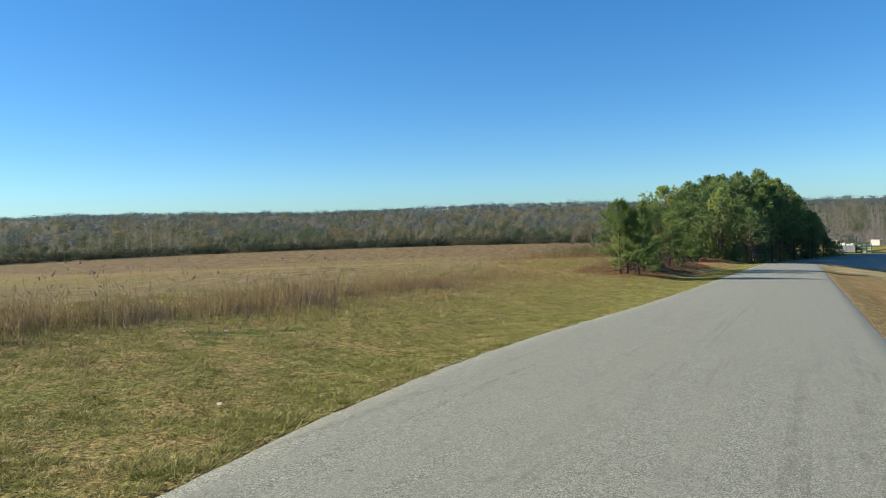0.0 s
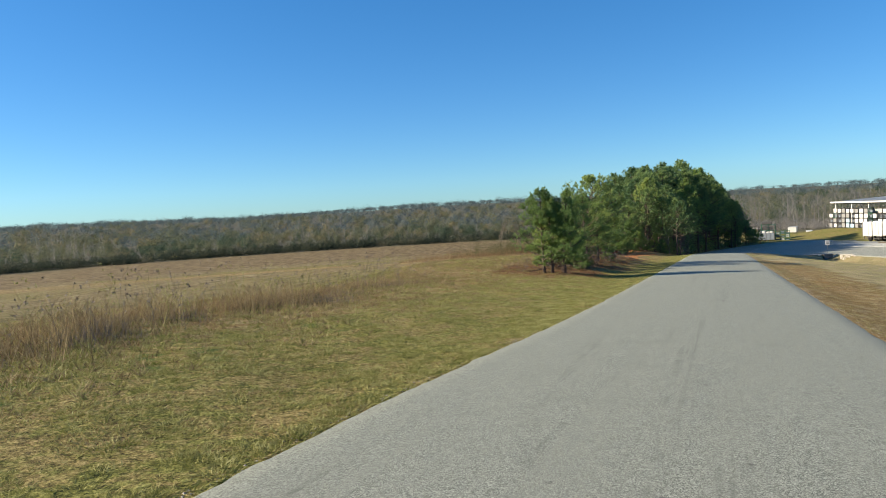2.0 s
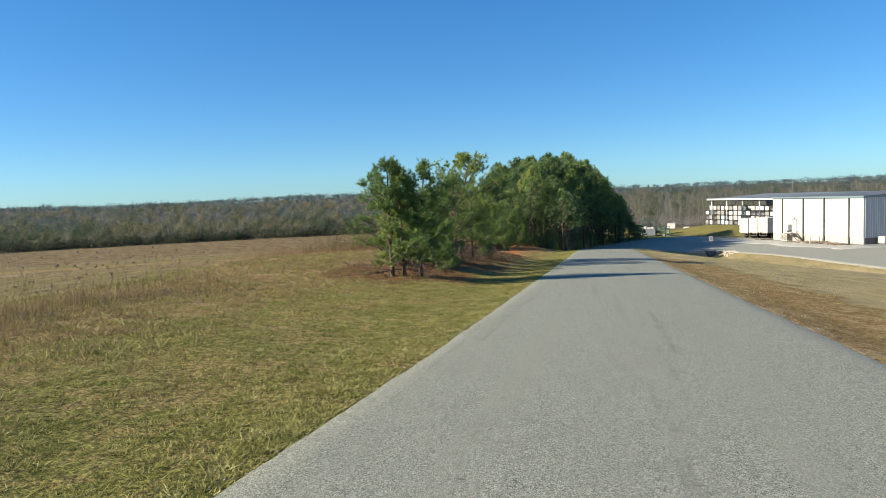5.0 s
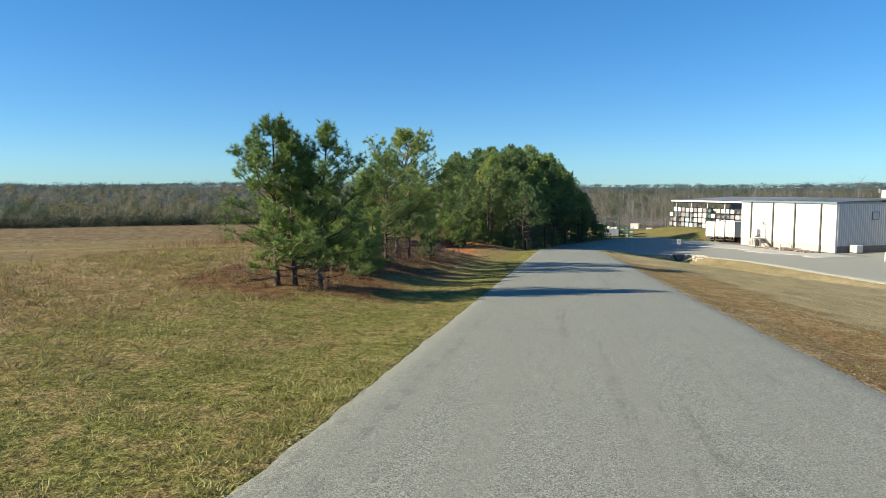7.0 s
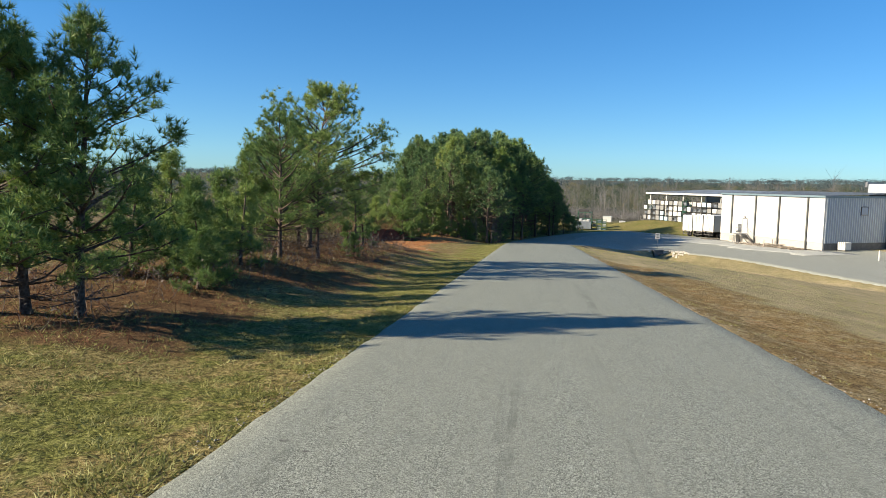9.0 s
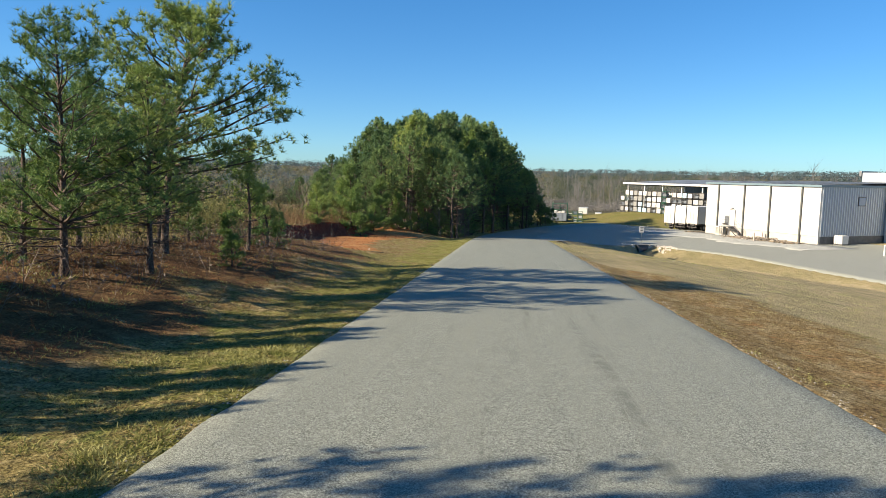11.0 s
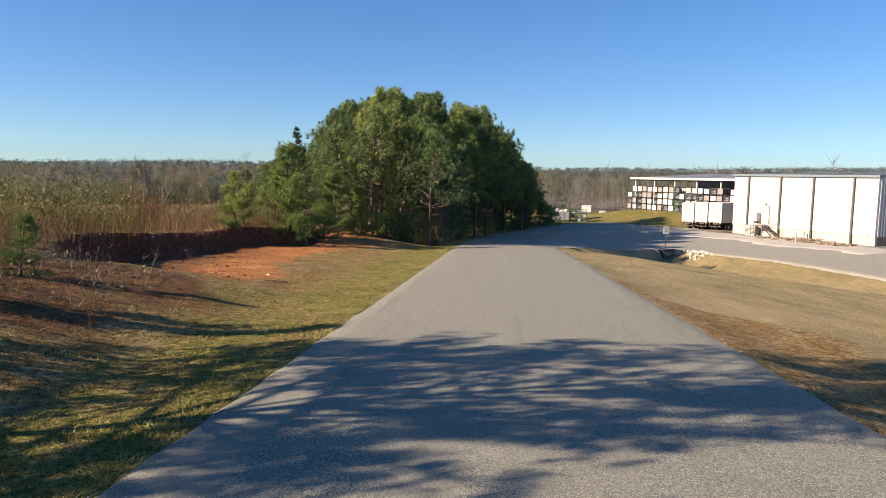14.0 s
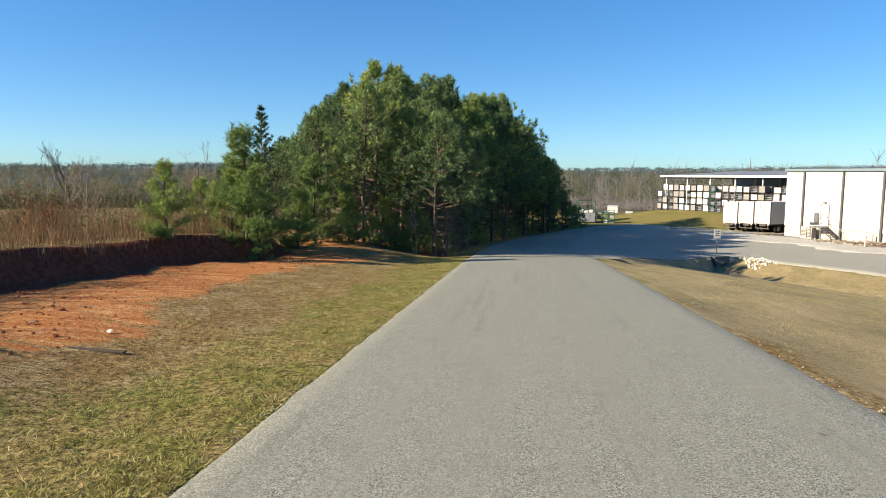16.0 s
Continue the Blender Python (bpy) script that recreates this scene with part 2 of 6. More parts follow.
MAT = {
    "ground": ground_material(),
    "road": asphalt("bleached_asphalt", (0.18, 0.19, 0.156), (0.204, 0.213, 0.173)),
    "drive": asphalt("yard_asphalt", (0.211, 0.217, 0.181), (0.244, 0.25, 0.212)),
    "gravel": asphalt("yard_gravel", (0.297, 0.299, 0.267), (0.336, 0.341, 0.306)),
    "needle": leafy("pine_needles", ((0.12, (0.034, 0.078, 0.03)), (0.45, (0.115, 0.2, 0.055)), (0.8, (0.27, 0.34, 0.085)), (1.0, (0.42, 0.44, 0.12))), 0.16),
    "needle_dark": leafy("dark_pine_needles", ((0.12, (0.024, 0.06, 0.034)), (0.45, (0.075, 0.145, 0.055)), (0.85, (0.2, 0.27, 0.085))), 0.16),
    "cedar": leafy("cedar_leaves", ((0.15, (0.0126, 0.028, 0.0084)), (0.55, (0.035, 0.0665, 0.0175)), (0.9, (0.07, 0.105, 0.035)))),
    "blade": leafy("grass_blades", ((0.15, (0.0683, 0.0844, 0.0174)), (0.36, (0.136, 0.146, 0.0326)), (0.56, (0.242, 0.232, 0.0749)), (0.85, (0.372, 0.359, 0.15))), 0.25, 0.7, (0.24, 0.0, 1.3, 2.4), -0.23),
    "dry": leafy("dry_weeds", ((0.15, (0.0263, 0.0164, 0.00908)), (0.45, (0.13, 0.0867, 0.0441)), (0.85, (0.357, 0.279, 0.146))), 0.25, 0.8, (0.4, 0.2, 0.6, 0.8)),
    "broom": leafy("dry_broom_grass", ((0.12, (0.104, 0.0611, 0.0306)), (0.45, (0.208, 0.129, 0.0672)), (0.85, (0.318, 0.22, 0.122))), 0.25, 0.8),
    "straw": leafy("fallen_needles", ((0.2, (0.114, 0.0428, 0.0171)), (0.5, (0.24, 0.109, 0.0457)), (0.85, (0.377, 0.228, 0.109))), 0.15, 0.8),
    "twig": leafy("grey_twigs", ((0.12, (0.0512, 0.041, 0.0338)), (0.5, (0.133, 0.107, 0.0872)), (0.9, (0.246, 0.205, 0.169))), 0.05, 0.85),
    "sapling": leafy("bare_grey_branches", ((0.12, (0.068, 0.0561, 0.0467)), (0.5, (0.128, 0.106, 0.085)), (0.9, (0.204, 0.17, 0.14))), 0.02, 0.9),
    "rust_leaf": leafy("rusty_leaves", ((0.12, (0.0594, 0.0231, 0.0119)), (0.5, (0.152, 0.0627, 0.0297)), (0.9, (0.238, 0.119, 0.0528))), 0.25, 0.7),
    "brush_leaf": leafy("brush_leaves", ((0.12, (0.0635, 0.0698, 0.0191)), (0.5, (0.151, 0.152, 0.0478)), (0.9, (0.253, 0.231, 0.0956))), 0.3, 0.7),
    "shrub": leafy("shrub_leaves", ((0.12, (0.033, 0.0396, 0.0132)), (0.5, (0.0858, 0.0891, 0.0297)), (0.9, (0.172, 0.152, 0.066))), 0.25, 0.7),
    "far_green": far_leafy("far_evergreens", ((0.1, (0.0401, 0.0668, 0.0453)), (0.5, (0.0591, 0.0886, 0.0564)), (0.9, (0.0836, 0.111, 0.0645)))),
    "far_olive": far_leafy("far_olive_crowns", ((0.1, (0.0941, 0.108, 0.064)), (0.5, (0.125, 0.135, 0.0768)), (0.9, (0.164, 0.166, 0.0909)))),
    "far_tan": far_leafy("far_tan_crowns", ((0.1, (0.146, 0.129, 0.0748)), (0.5, (0.194, 0.163, 0.0875)), (0.9, (0.24, 0.194, 0.104)))),
    # Blue-grey haze is painted into the colour of these farthest evergreens.
    "far_haze": far_leafy("hazed_ridge_trees", ((0.1, (0.0757, 0.107, 0.112)), (0.5, (0.0978, 0.129, 0.131)), (0.9, (0.125, 0.154, 0.149)))),
    # Pale grey of bare stems, lightened a little further in place of haze.
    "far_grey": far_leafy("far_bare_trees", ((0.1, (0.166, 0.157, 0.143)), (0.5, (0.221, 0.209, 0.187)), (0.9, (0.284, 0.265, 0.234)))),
    "far_hedge": far_leafy("far_hedge_leaves", ((0.1, (0.033, 0.0462, 0.033)), (0.5, (0.0604, 0.0725, 0.0462)), (0.9, (0.11, 0.105, 0.0681)))),
}


def bark_material():
    n = Nodes("pine_bark", 0.9, 0.0, 0.15)
    at = n.obj()
    f = n.mix(0.5, n.voronoi(16, at=at), n.noise(9, 5, 0.7, at=at, stretch=(3, 3, 0.7)))
    n.color(n.ramp(f, (0.2, (0.0222, 0.0163, 0.0133)), (0.5, (0.0851, 0.0614, 0.0481)), (0.75, (0.163, 0.126, 0.104))))
    n.bump(f, 0.9, 0.03)
    return n.m


MAT["bark"] = bark_material()
MAT["white"] = plain("white_paint", (0.554, 0.547, 0.518), (0.482, 0.468, 0.426), 2.0, 0.5)
MAT["white_wall"] = corrugated("white_wall_panel", (0.47, 0.464, 0.443), (0.417, 0.403, 0.376))
MAT["grey_wall"] = corrugated("pale_grey_ribbed_metal", (0.472, 0.491, 0.497), (0.41, 0.43, 0.436))
# Shade is put into the end wall's colour: bluer and darker than the ribs.
MAT["end_wall"] = corrugated("shaded_ribbed_metal", (0.332, 0.38, 0.42), (0.28, 0.319, 0.36))
MAT["base"] = plain("cream_concrete", (0.367, 0.343, 0.304), (0.447, 0.416, 0.367), 1.5, 0.9, 0, 0.5)
MAT["roof"] = corrugated("galvanised_roof", (0.312, 0.34, 0.367), (0.244, 0.266, 0.285))
MAT["trim"] = plain("teal_trim", (0.108, 0.163, 0.19), (0.15, 0.204, 0.224), 3.0, 0.5)
MAT["pipe"] = plain("grey_brown_downpipe", (0.0514, 0.0542, 0.0512), (0.0771, 0.0827, 0.0781), 3.0, 0.6)
MAT["concrete"] = plain("concrete", (0.408, 0.384, 0.334), (0.505, 0.473, 0.415), 2.5, 0.9, 0, 0.5)
MAT["dark_concrete"] = plain("dark_grey_concrete", (0.0883, 0.0883, 0.0849), (0.163, 0.159, 0.15), 2.5, 0.9, 0, 0.5)
MAT["stone"] = plain("pale_rubble_stone", (0.425, 0.379, 0.314), (0.554, 0.506, 0.428), 4.0, 0.9, 0, 0.6)
MAT["van_grey"] = plain("blue_grey_panel", (0.136, 0.163, 0.19), (0.204, 0.231, 0.258), 3.0, 0.5)
MAT["grit"] = plain("crumbled_edge_stone", (0.231, 0.204, 0.163), (0.34, 0.312, 0.266), 9.0, 0.9, 0, 0.4)
MAT["steel"] = plain("dull_steel", (0.19, 0.19, 0.19), (0.271, 0.271, 0.271), 4.0, 0.45, 0.7)
MAT["dark"] = plain("dark_painted_steel", (0.0408, 0.0408, 0.0421), (0.0815, 0.0748, 0.0679), 4.0, 0.6)
MAT["rubber"] = plain("tyre_rubber", (0.0102, 0.0102, 0.0102), (0.0271, 0.0258, 0.0244), 6.0, 0.85)
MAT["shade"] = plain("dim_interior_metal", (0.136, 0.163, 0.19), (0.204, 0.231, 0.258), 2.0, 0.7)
MAT["wood"] = plain("weathered_timber", (0.136, 0.102, 0.0679), (0.231, 0.184, 0.129), 4.0, 0.85, 0, 0.4)
MAT["clod"] = plain("red_clay_clod", (0.177, 0.0612, 0.0238), (0.312, 0.122, 0.0475), 5.0, 0.95, 0, 0.5)
MAT["dark_wood"] = plain("rotten_timber", (0.0408, 0.0305, 0.0204), (0.0883, 0.0679, 0.0475), 6.0, 0.9, 0, 0.4)
MAT["scrap"] = leafy("weathered_scrap_boards", ((0.1, (0.09, 0.075, 0.058)), (0.5, (0.2, 0.17, 0.135)), (0.9, (0.36, 0.32, 0.27))), 0.0, 0.9)
MAT["crate_tan"] = plain("tan_crate_board", (0.323, 0.29, 0.26), (0.4, 0.381, 0.364), 3.0, 0.8)
MAT["crate_blue"] = plain("pale_blue_plastic", (0.285, 0.421, 0.504), (0.34, 0.475, 0.544), 3.0, 0.5)
MAT["crate_pink"] = plain("pinkish_board", (0.374, 0.296, 0.253), (0.449, 0.385, 0.336), 3.0, 0.8)
MAT["crate_grey"] = plain("grey_board", (0.163, 0.163, 0.157), (0.244, 0.238, 0.224), 3.0, 0.8)
MAT["green"] = plain("dark_green_steel", (0.0204, 0.0748, 0.0475), (0.0408, 0.116, 0.0748), 3.0, 0.5)
MAT["yellow"] = plain("faded_yellow_paint", (0.34, 0.271, 0.122), (0.408, 0.354, 0.204), 3.0, 0.6)
MAT["door"] = plain("pale_steel_door", (0.408, 0.421, 0.421), (0.475, 0.489, 0.482), 3.0, 0.5)


def glass_material():
    n = Nodes("sky_tinted_glass", 0.06, 0.0, 0.6)
    # The blue of a reflected sky is painted into the pane.
    n.color((0.1, 0.17, 0.26))
    return n.m


MAT["glass"] = glass_material()


# ---- the lie of the land ----
ROAD_L, ROAD_R = -3.14, 3.54
_Y = np.array([-400, -60, 0, 50, 95, 105, 115, 125, 135, 150, 175, 200, 230, 600.0])
_Z = np.array([9.0, 3.68, 0, -3.03, -5.72, -6.36, -7.1, -7.9, -8.55, -9.25, -9.95, -10.7, -11.2, -11.4])


def road_z(y):
    """Height of the road's crown line, which falls away and steepens at the far end."""
    y = np.asarray(y, float)
    return sum(np.interp(y + d, _Y, _Z) for d in (-6, -3, 0, 3, 6)) / 5


def left_shift(y):
    """How far the road's left edge swings in and out of its straight line, near the start of the drive."""
    return np.interp(y, [-40, 0, 4, 6, 8, 10, 14, 18, 22, 28, 34], [1.5, 0.85, 0.36, 0.02, -0.18, -0.34, -0.44, -0.32, -0.16, -0.03, 0.0])


def step(a, b, v):
    t = np.clip((np.asarray(v, float) - a) / (b - a), 0, 1)
    return t * t * (3 - 2 * t)


def wave(x, y, s, p=0.0):
    """Gentle unevenness without a grid of its own."""
    return (np.sin(x / s + 1.7 * p) * np.cos(y / (s * 1.31) - p) + np.sin((x * 0.6 + y * 0.8) / (s * 0.57) + 2.3 * p)) * 0.5


def drive_edge(y):
    """x of the grass edge of the yard's driveway."""
    y = np.asarray(y, float)
    return np.interp(y, [99.3, 104.8, 109, 113, 117, 120.5, 123.8, 126, 130], [29.3, 27.5, 26.3, 25.2, 24.0, 22.6, 20.2, 18.7, 17.0]) + 0.4 * np.clip(99.3 - y, 0, None)


def ditch_x(y):
    """x of the bottom of the ditch between the verge and the driveway."""
    y = np.asarray(y, float)
    return np.clip(17.9 + 0.45 * (121 - y), 14.6, np.maximum(drive_edge(y), 9.0) - 1.5)


def drive_z(y):
    y = np.asarray(y, float)
    return -8.72 + (121 - np.clip(y, -60, 160)) * 0.0122


def yard_z(x, y):
    s = step(4.0, 18.0, x)
    far = step(154, 172, y)
    return road_z(y) * (1 - s) + (drive_z(y) * (1 - far) + road_z(y) * far) * s


def cut_mask(x, y):
    """The place beside the road where red clay was dug out of the bank."""
    edge = -13.2 - 0.6 * np.sin(y * 0.23) - 0.5 * np.sin(y * 0.61 + 1) + 0.2 * np.sin(y * 1.7) + 0.13 * np.sin(y * 3.3 + 2)
    return step(75.5, 81, y) * (1 - step(99, 107, y)), edge


def land_z(x, y):
    x, y = np.asarray(x, float), np.asarray(y, float)
    base = road_z(y)
    x = x - left_shift(y) * np.exp(-((x - ROAD_L) / 3.0) ** 2)
    # left: shallow swale, then a low bank with the pines on it, and a field that falls away
    out = ROAD_L - x
    swale = -0.02 * (out < 1.5) - 0.08 * np.exp(-((out - 2.0) / 1.2) ** 2)
    bank = step(36, 58, y) * (0.75 * step(1.6, 7.5, out) + 0.3 * step(6.0, 12.0, out))
    cut, edge = cut_mask(x, y)
    high = 0.95 + 0.1 * np.sin(y * 0.4)
    dug = 0.18 * step(3.0, 6.0, out) + high * step(0.0, 1.0, (edge - x + 0.2) / 0.8)
    low = bank * (1 - cut) + dug * cut
    low = low * (1 - 0.35 * step(104, 118, y))
    rough = 0.05 * wave(x, y, 1.7) * step(0.4, 3.0, out) + 0.03 * wave(x, y, 0.6, 1.0) * step(0.5, 3.0, out)
    field = 0.035 * step(0, 18, out - 6.5) * 6.5 * step(0, 30, 60 - y) * (y < 60)
    fall = -0.043 * np.clip(out - 13.0, 0, 150)
    lev = base + swale + low + rough + field + fall
    left = np.maximum(lev, -12.5 - 0.0 * y)
    # right: verge that falls to the driveway, with a ditch before it
    inn = x - ROAD_R
    xd, zd = np.maximum(drive_edge(y), 9.0), drive_z(y)
    xb = ditch_x(y)
    zb = np.minimum(-9.68 + 0.035 * (121 - y), zd - 0.12)
    f, g = np.clip(inn / (xb - ROAD_R), 0, 1), np.clip((x - xb) / (xd - xb), 0, 1)
    right = base * (1 - f) + zb * f + (zd - zb) * g ** 1.15 - 0.02 * (inn < 1.5) - 0.1 * np.exp(-((inn - 1.6) / 1.0) ** 2) * (inn > 0)
    right = right + 0.04 * wave(x, y, 2.1, 2.0) * step(0.4, 3, inn) * (1 - step(0.9, 1.0, g))
    rise = 1 - step(0.0, 3.2 - 2.7 * np.exp(-((x - 16.2) / 1.9) ** 2), apron_y(np.clip(x, 3, 17)) - y)
    right = right * (1 - rise) + (yard_z(x, y) - 0.03) * rise
    right = np.where((x > xd) | (y > apron_y(x)), yard_z(x, y) - 0.07, right)
    z = np.where(x < ROAD_L, left, np.where(x > ROAD_R, right, base - 0.12))
    # raised grass mound that carries the storage racks
    ux, uy = x - 27.0, y - 212.0
    along, back = ux * 0.46 - uy * 0.888, ux * 0.888 + uy * 0.46
    mound = step(-17, -2.5, back) * step(-14, 2, along) * (1 - step(150, 190, along))
    z = np.where(x > ROAD_R, z * (1 - mound) + np.maximum(-8.6, z) * mound, z)
    # far land
    r = np.hypot(x, y - 60)
    hill = 16.0 * step(380, 1000, r) + 5.0 * step(300, 900, r) * wave(x, y, 160.0, 0.7)
    z = np.where(r > 250, z * (1 - step(250, 420, r)) + (-12.0 + hill) * step(250, 420, r), z)
    return z


def apron_y(x):
    """y of the line where the verge ends and the paved yard begins."""
    x = np.asarray(x, float)
    return np.interp(x, [3.0, 4.2, 6, 9, 13, 16, 17, 17.01], [106, 107.5, 110.5, 116.5, 124.2, 129.2, 130, 400])


def at_ground(x, y):
    return float(land_z(np.array([x]), np.array([y]))[0])


# ---- helpers for meshes ----
def link_mesh(name, verts, faces, material, parent=None, smooth=False, label=""):
    me = bpy.data.meshes.new(name)
    me.from_pydata(np.asarray(verts, float).tolist() if isinstance(verts, np.ndarray) else verts, [], faces.tolist() if isinstance(faces, np.ndarray) else faces)
    me.materials.append(material)
    if smooth:
        me.polygons.foreach_set("use_smooth", [True] * len(me.polygons))
    me.update()
    ob = new(name, me)
    if parent:
        ob.parent = parent
    if label:
        ob["label"] = label
    return ob


def part(name, bm, material, parent, label=""):
    me = bpy.data.meshes.new(name)
    bm.to_mesh(me)
    bm.free()
    me.materials.append(material)
    ob = new(name, me)
    ob.parent = parent
    if label:
        ob["label"] = label
    return ob


def empty(name, m, label, category, group="", kind=""):
    ob = new(name)
    ob.matrix_world = m
    return tagged(ob, label, category, group, kind)


def box(x0, y0, z0, x1, y1, z1, bevel=0.0, bm=None):
    bm = bm or bmesh.new()
    got = bmesh.ops.create_cube(bm, size=1.0, matrix=Matrix.Translation(((x0 + x1) / 2, (y0 + y1) / 2, (z0 + z1) / 2)) @ Matrix.Diagonal((x1 - x0, y1 - y0, z1 - z0, 1)))
    if bevel:
        edges = {e for v in got["verts"] for e in v.link_edges}
        bmesh.ops.bevel(bm, geom=list(edges), offset=bevel, segments=2, affect="EDGES", profile=0.5)
    return bm


def rod(a, b, r0, r1=None, sides=8, bm=None):
    """A tapered round bar from a to b."""
    bm = bm or bmesh.new()
    a, b = Vector(a), Vector(b)
    m = Matrix.Translation((a + b) / 2) @ (b - a).to_track_quat("Z", "Y").to_matrix().to_4x4()
    bmesh.ops.create_cone(bm, cap_ends=True, segments=sides, radius1=r0, radius2=r0 if r1 is None else r1, depth=(b - a).length, matrix=m)
    return bm


def tube(path, radii, sides, verts, faces):
    """Adds a bent tapered tube to lists of verts and faces."""
    start = len(verts)
    for k, (p, r) in enumerate(zip(path, radii)):
        d = (path[min(k + 1, len(path) - 1)] - path[max(k - 1, 0)]).normalized()
        u = d.orthogonal().normalized()
        w = d.cross(u)
        for s in range(sides):
            a = 2 * math.pi * s / sides
            verts.append(tuple(p + (u * math.cos(a) + w * math.sin(a)) * r))
    for k in range(len(path) - 1):
        for s in range(sides):
            i, j = start + k * sides + s, start + k * sides + (s + 1) % sides
            faces.append((i, j, j + sides, i + sides))
    faces.append(tuple(start + (len(path) - 1) * sides + s for s in range(sides)))


# ---- ground, road and yard ----
def axis_lines(fine, lo, hi, out_lo, out_hi):
    mid = list(np.arange(lo, hi + 1e-6, fine))
    a, b, s = [], [], fine
    v = lo
    while v > out_lo:
        s *= 1.16
        v -= s
        a.append(v)
    v, s = hi, fine
    while v < out_hi:
        s *= 1.16
        v += s
        b.append(v)
    return np.array(a[::-1] + mid + b)


def sheet(name, X, Y, Z, material):
    n, m = X.shape
    verts = np.stack([X, Y, Z], -1).reshape(-1, 3)
    i = (np.arange(n - 1)[:, None] * m + np.arange(m - 1)[None]).reshape(-1)
    faces = np.stack([i, i + 1, i + m + 1, i + m], -1)
    return link_mesh(name, verts, faces, material, smooth=True)


gx = np.unique(np.concatenate([axis_lines(0.4, -24, 34, -2600, 2600), [ROAD_L - 0.03, ROAD_L + 0.25, ROAD_R - 0.25, ROAD_R + 0.03]]))
gy = axis_lines(0.4, -8, 132, -2600, 2800)
GX, GY = np.meshgrid(gx, gy)
GX = GX + left_shift(GY) * np.exp(-((GX - ROAD_L) / 3.0) ** 2)
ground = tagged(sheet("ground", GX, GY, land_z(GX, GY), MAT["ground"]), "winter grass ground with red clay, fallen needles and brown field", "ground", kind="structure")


def covers(x, y):
    x = x - left_shift(y) * np.exp(-((x - ROAD_L) / 3.0) ** 2)
    out = ROAD_L - x
    cut, edge = cut_mask(x, y)
    near = np.interp(y, [74, 79, 84, 90, 96, 99, 106], [4.4, 3.4, 4.8, 5.5, 5.1, 4.0, 3.5])
    red = cut * step(-0.7, 0.7, out - near + 0.55 * wave(x, y, 0.8, 0.3)) * (1 - step(0.6, 0.95, edge - x))
    red = np.maximum(red, 0.8 * step(100, 104, y) * (1 - step(108, 112, y)) * step(4.0, 6, out) * (1 - step(8, 10, out)))
    red = np.maximum(red, 0.42 * np.exp(-((x - ROAD_R - 1.8) / 1.6) ** 2) * (x > ROAD_R) * step(20, 40, y) * (1 - step(75, 100, y)))
    green = 0.72 * np.exp(-((out - 6.4) / 2.6) ** 2) * (1 - step(18, 34, y)) + 0.6 * np.exp(-((out - 1.2) / 1.1) ** 2) * step(35, 50, y) * (1 - step(61, 69, y))
    green = green * step(0.0, 0.6, wave(x, y, 0.33, 0.4) + 0.7 * wave(x, y, 1.3, 1.4))
    green = green + 0.3 * np.exp(-((out - 18 - 0.45 * (y - 57)) / 6) ** 2 - ((y - 57 - 0.9 * (out - 17)) / 3.5) ** 2) + 0.35 * (x > 9) * (x < 60)
    straw = 0.92 * step(1.2, 4.6, out - 0.7 * step(57, 64, y) + 0.6 * np.sin(y * 0.7) + 0.9 * wave(x, y, 0.9, 0.2)) * (1 - 0.35 * step(0.1, 0.7, wave(x, y, 0.7, 2.2))) * (1 - step(8.0, 10.8, out)) * step(42.6, 45.4, y + 0.7 * np.sin(x * 1.3)) * (1 - step(75, 80, y))
    straw = np.maximum(straw, step(104, 108, y) * step(0.8, 2.0, out) * (1 - step(30, 36, out)) * (1 - step(165, 175, y)))
    far = out - 0.15 * y
    r = np.hypot(x, y - 20)
    field = step(194, 204, r + 3 * np.sin(y * 0.05)) * (1 - step(272, 282, r)) * (out > 0)
    field = np.maximum(field, 0.46 * step(16, 26, out) * step(55, 110, r) * (out > 0) * (r < 240))
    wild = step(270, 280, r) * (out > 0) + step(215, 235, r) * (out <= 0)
    stubble = step(17, 21, out + 0.02 * y) * (1 - field) * (y < 66) * 0.55
    stubble = np.maximum(stubble, 0.95 * np.exp(-((r - 192) / 7) ** 2) * (out > 0))
    stubble = np.maximum(stubble, 0.9 * step(30, 34, out) * (1 - step(44, 50, out + 0.1 * y)) * (1 - field))
    mown = (x > ROAD_R) * step(2.2, 5.6, x - ROAD_R + 0.9 * wave(x, y, 1.3, 0.2) + 4.0 * step(66, 86, y)) * (1 - step(70, 90, x)) * (1 - 0.75 * step(150, 168, y))
    beyond = step(-0.6, 0.8, x - ditch_x(y)) * (x < drive_edge(y) + 1) * step(76, 92, y) * (y < 131)
    mown = mown * (1 - 0.4 * beyond)
    # Covers the bank face and, past its foot, the strip where shade falls.
    top = cut * step(-1.7, -0.7, edge - x + 0.4 * wave(x, y, 0.9, 1.1)) * (1 - step(0.6, 0.9, edge - x))
    dormant = 0.95 * np.exp(-(np.clip(x - ROAD_R - 1.6, 0, 99) / 3.6) ** 2) * (x > ROAD_R) * (1 - step(78, 100, y))
    dormant = np.maximum(dormant, 0.78 * step(4.0, 9.5, out - 0.8 * wave(x, y, 2.5, 0.9)) * (1 - step(15, 20, out)) * step(8, 24, y) * (1 - step(60, 70, y)))
    dormant = np.maximum(dormant, 0.85 * step(71, 80, y) * (1 - step(108, 112, y)) * step(0.6, 3.6, out + 0.5 * wave(x, y, 1.1, 0.6)))
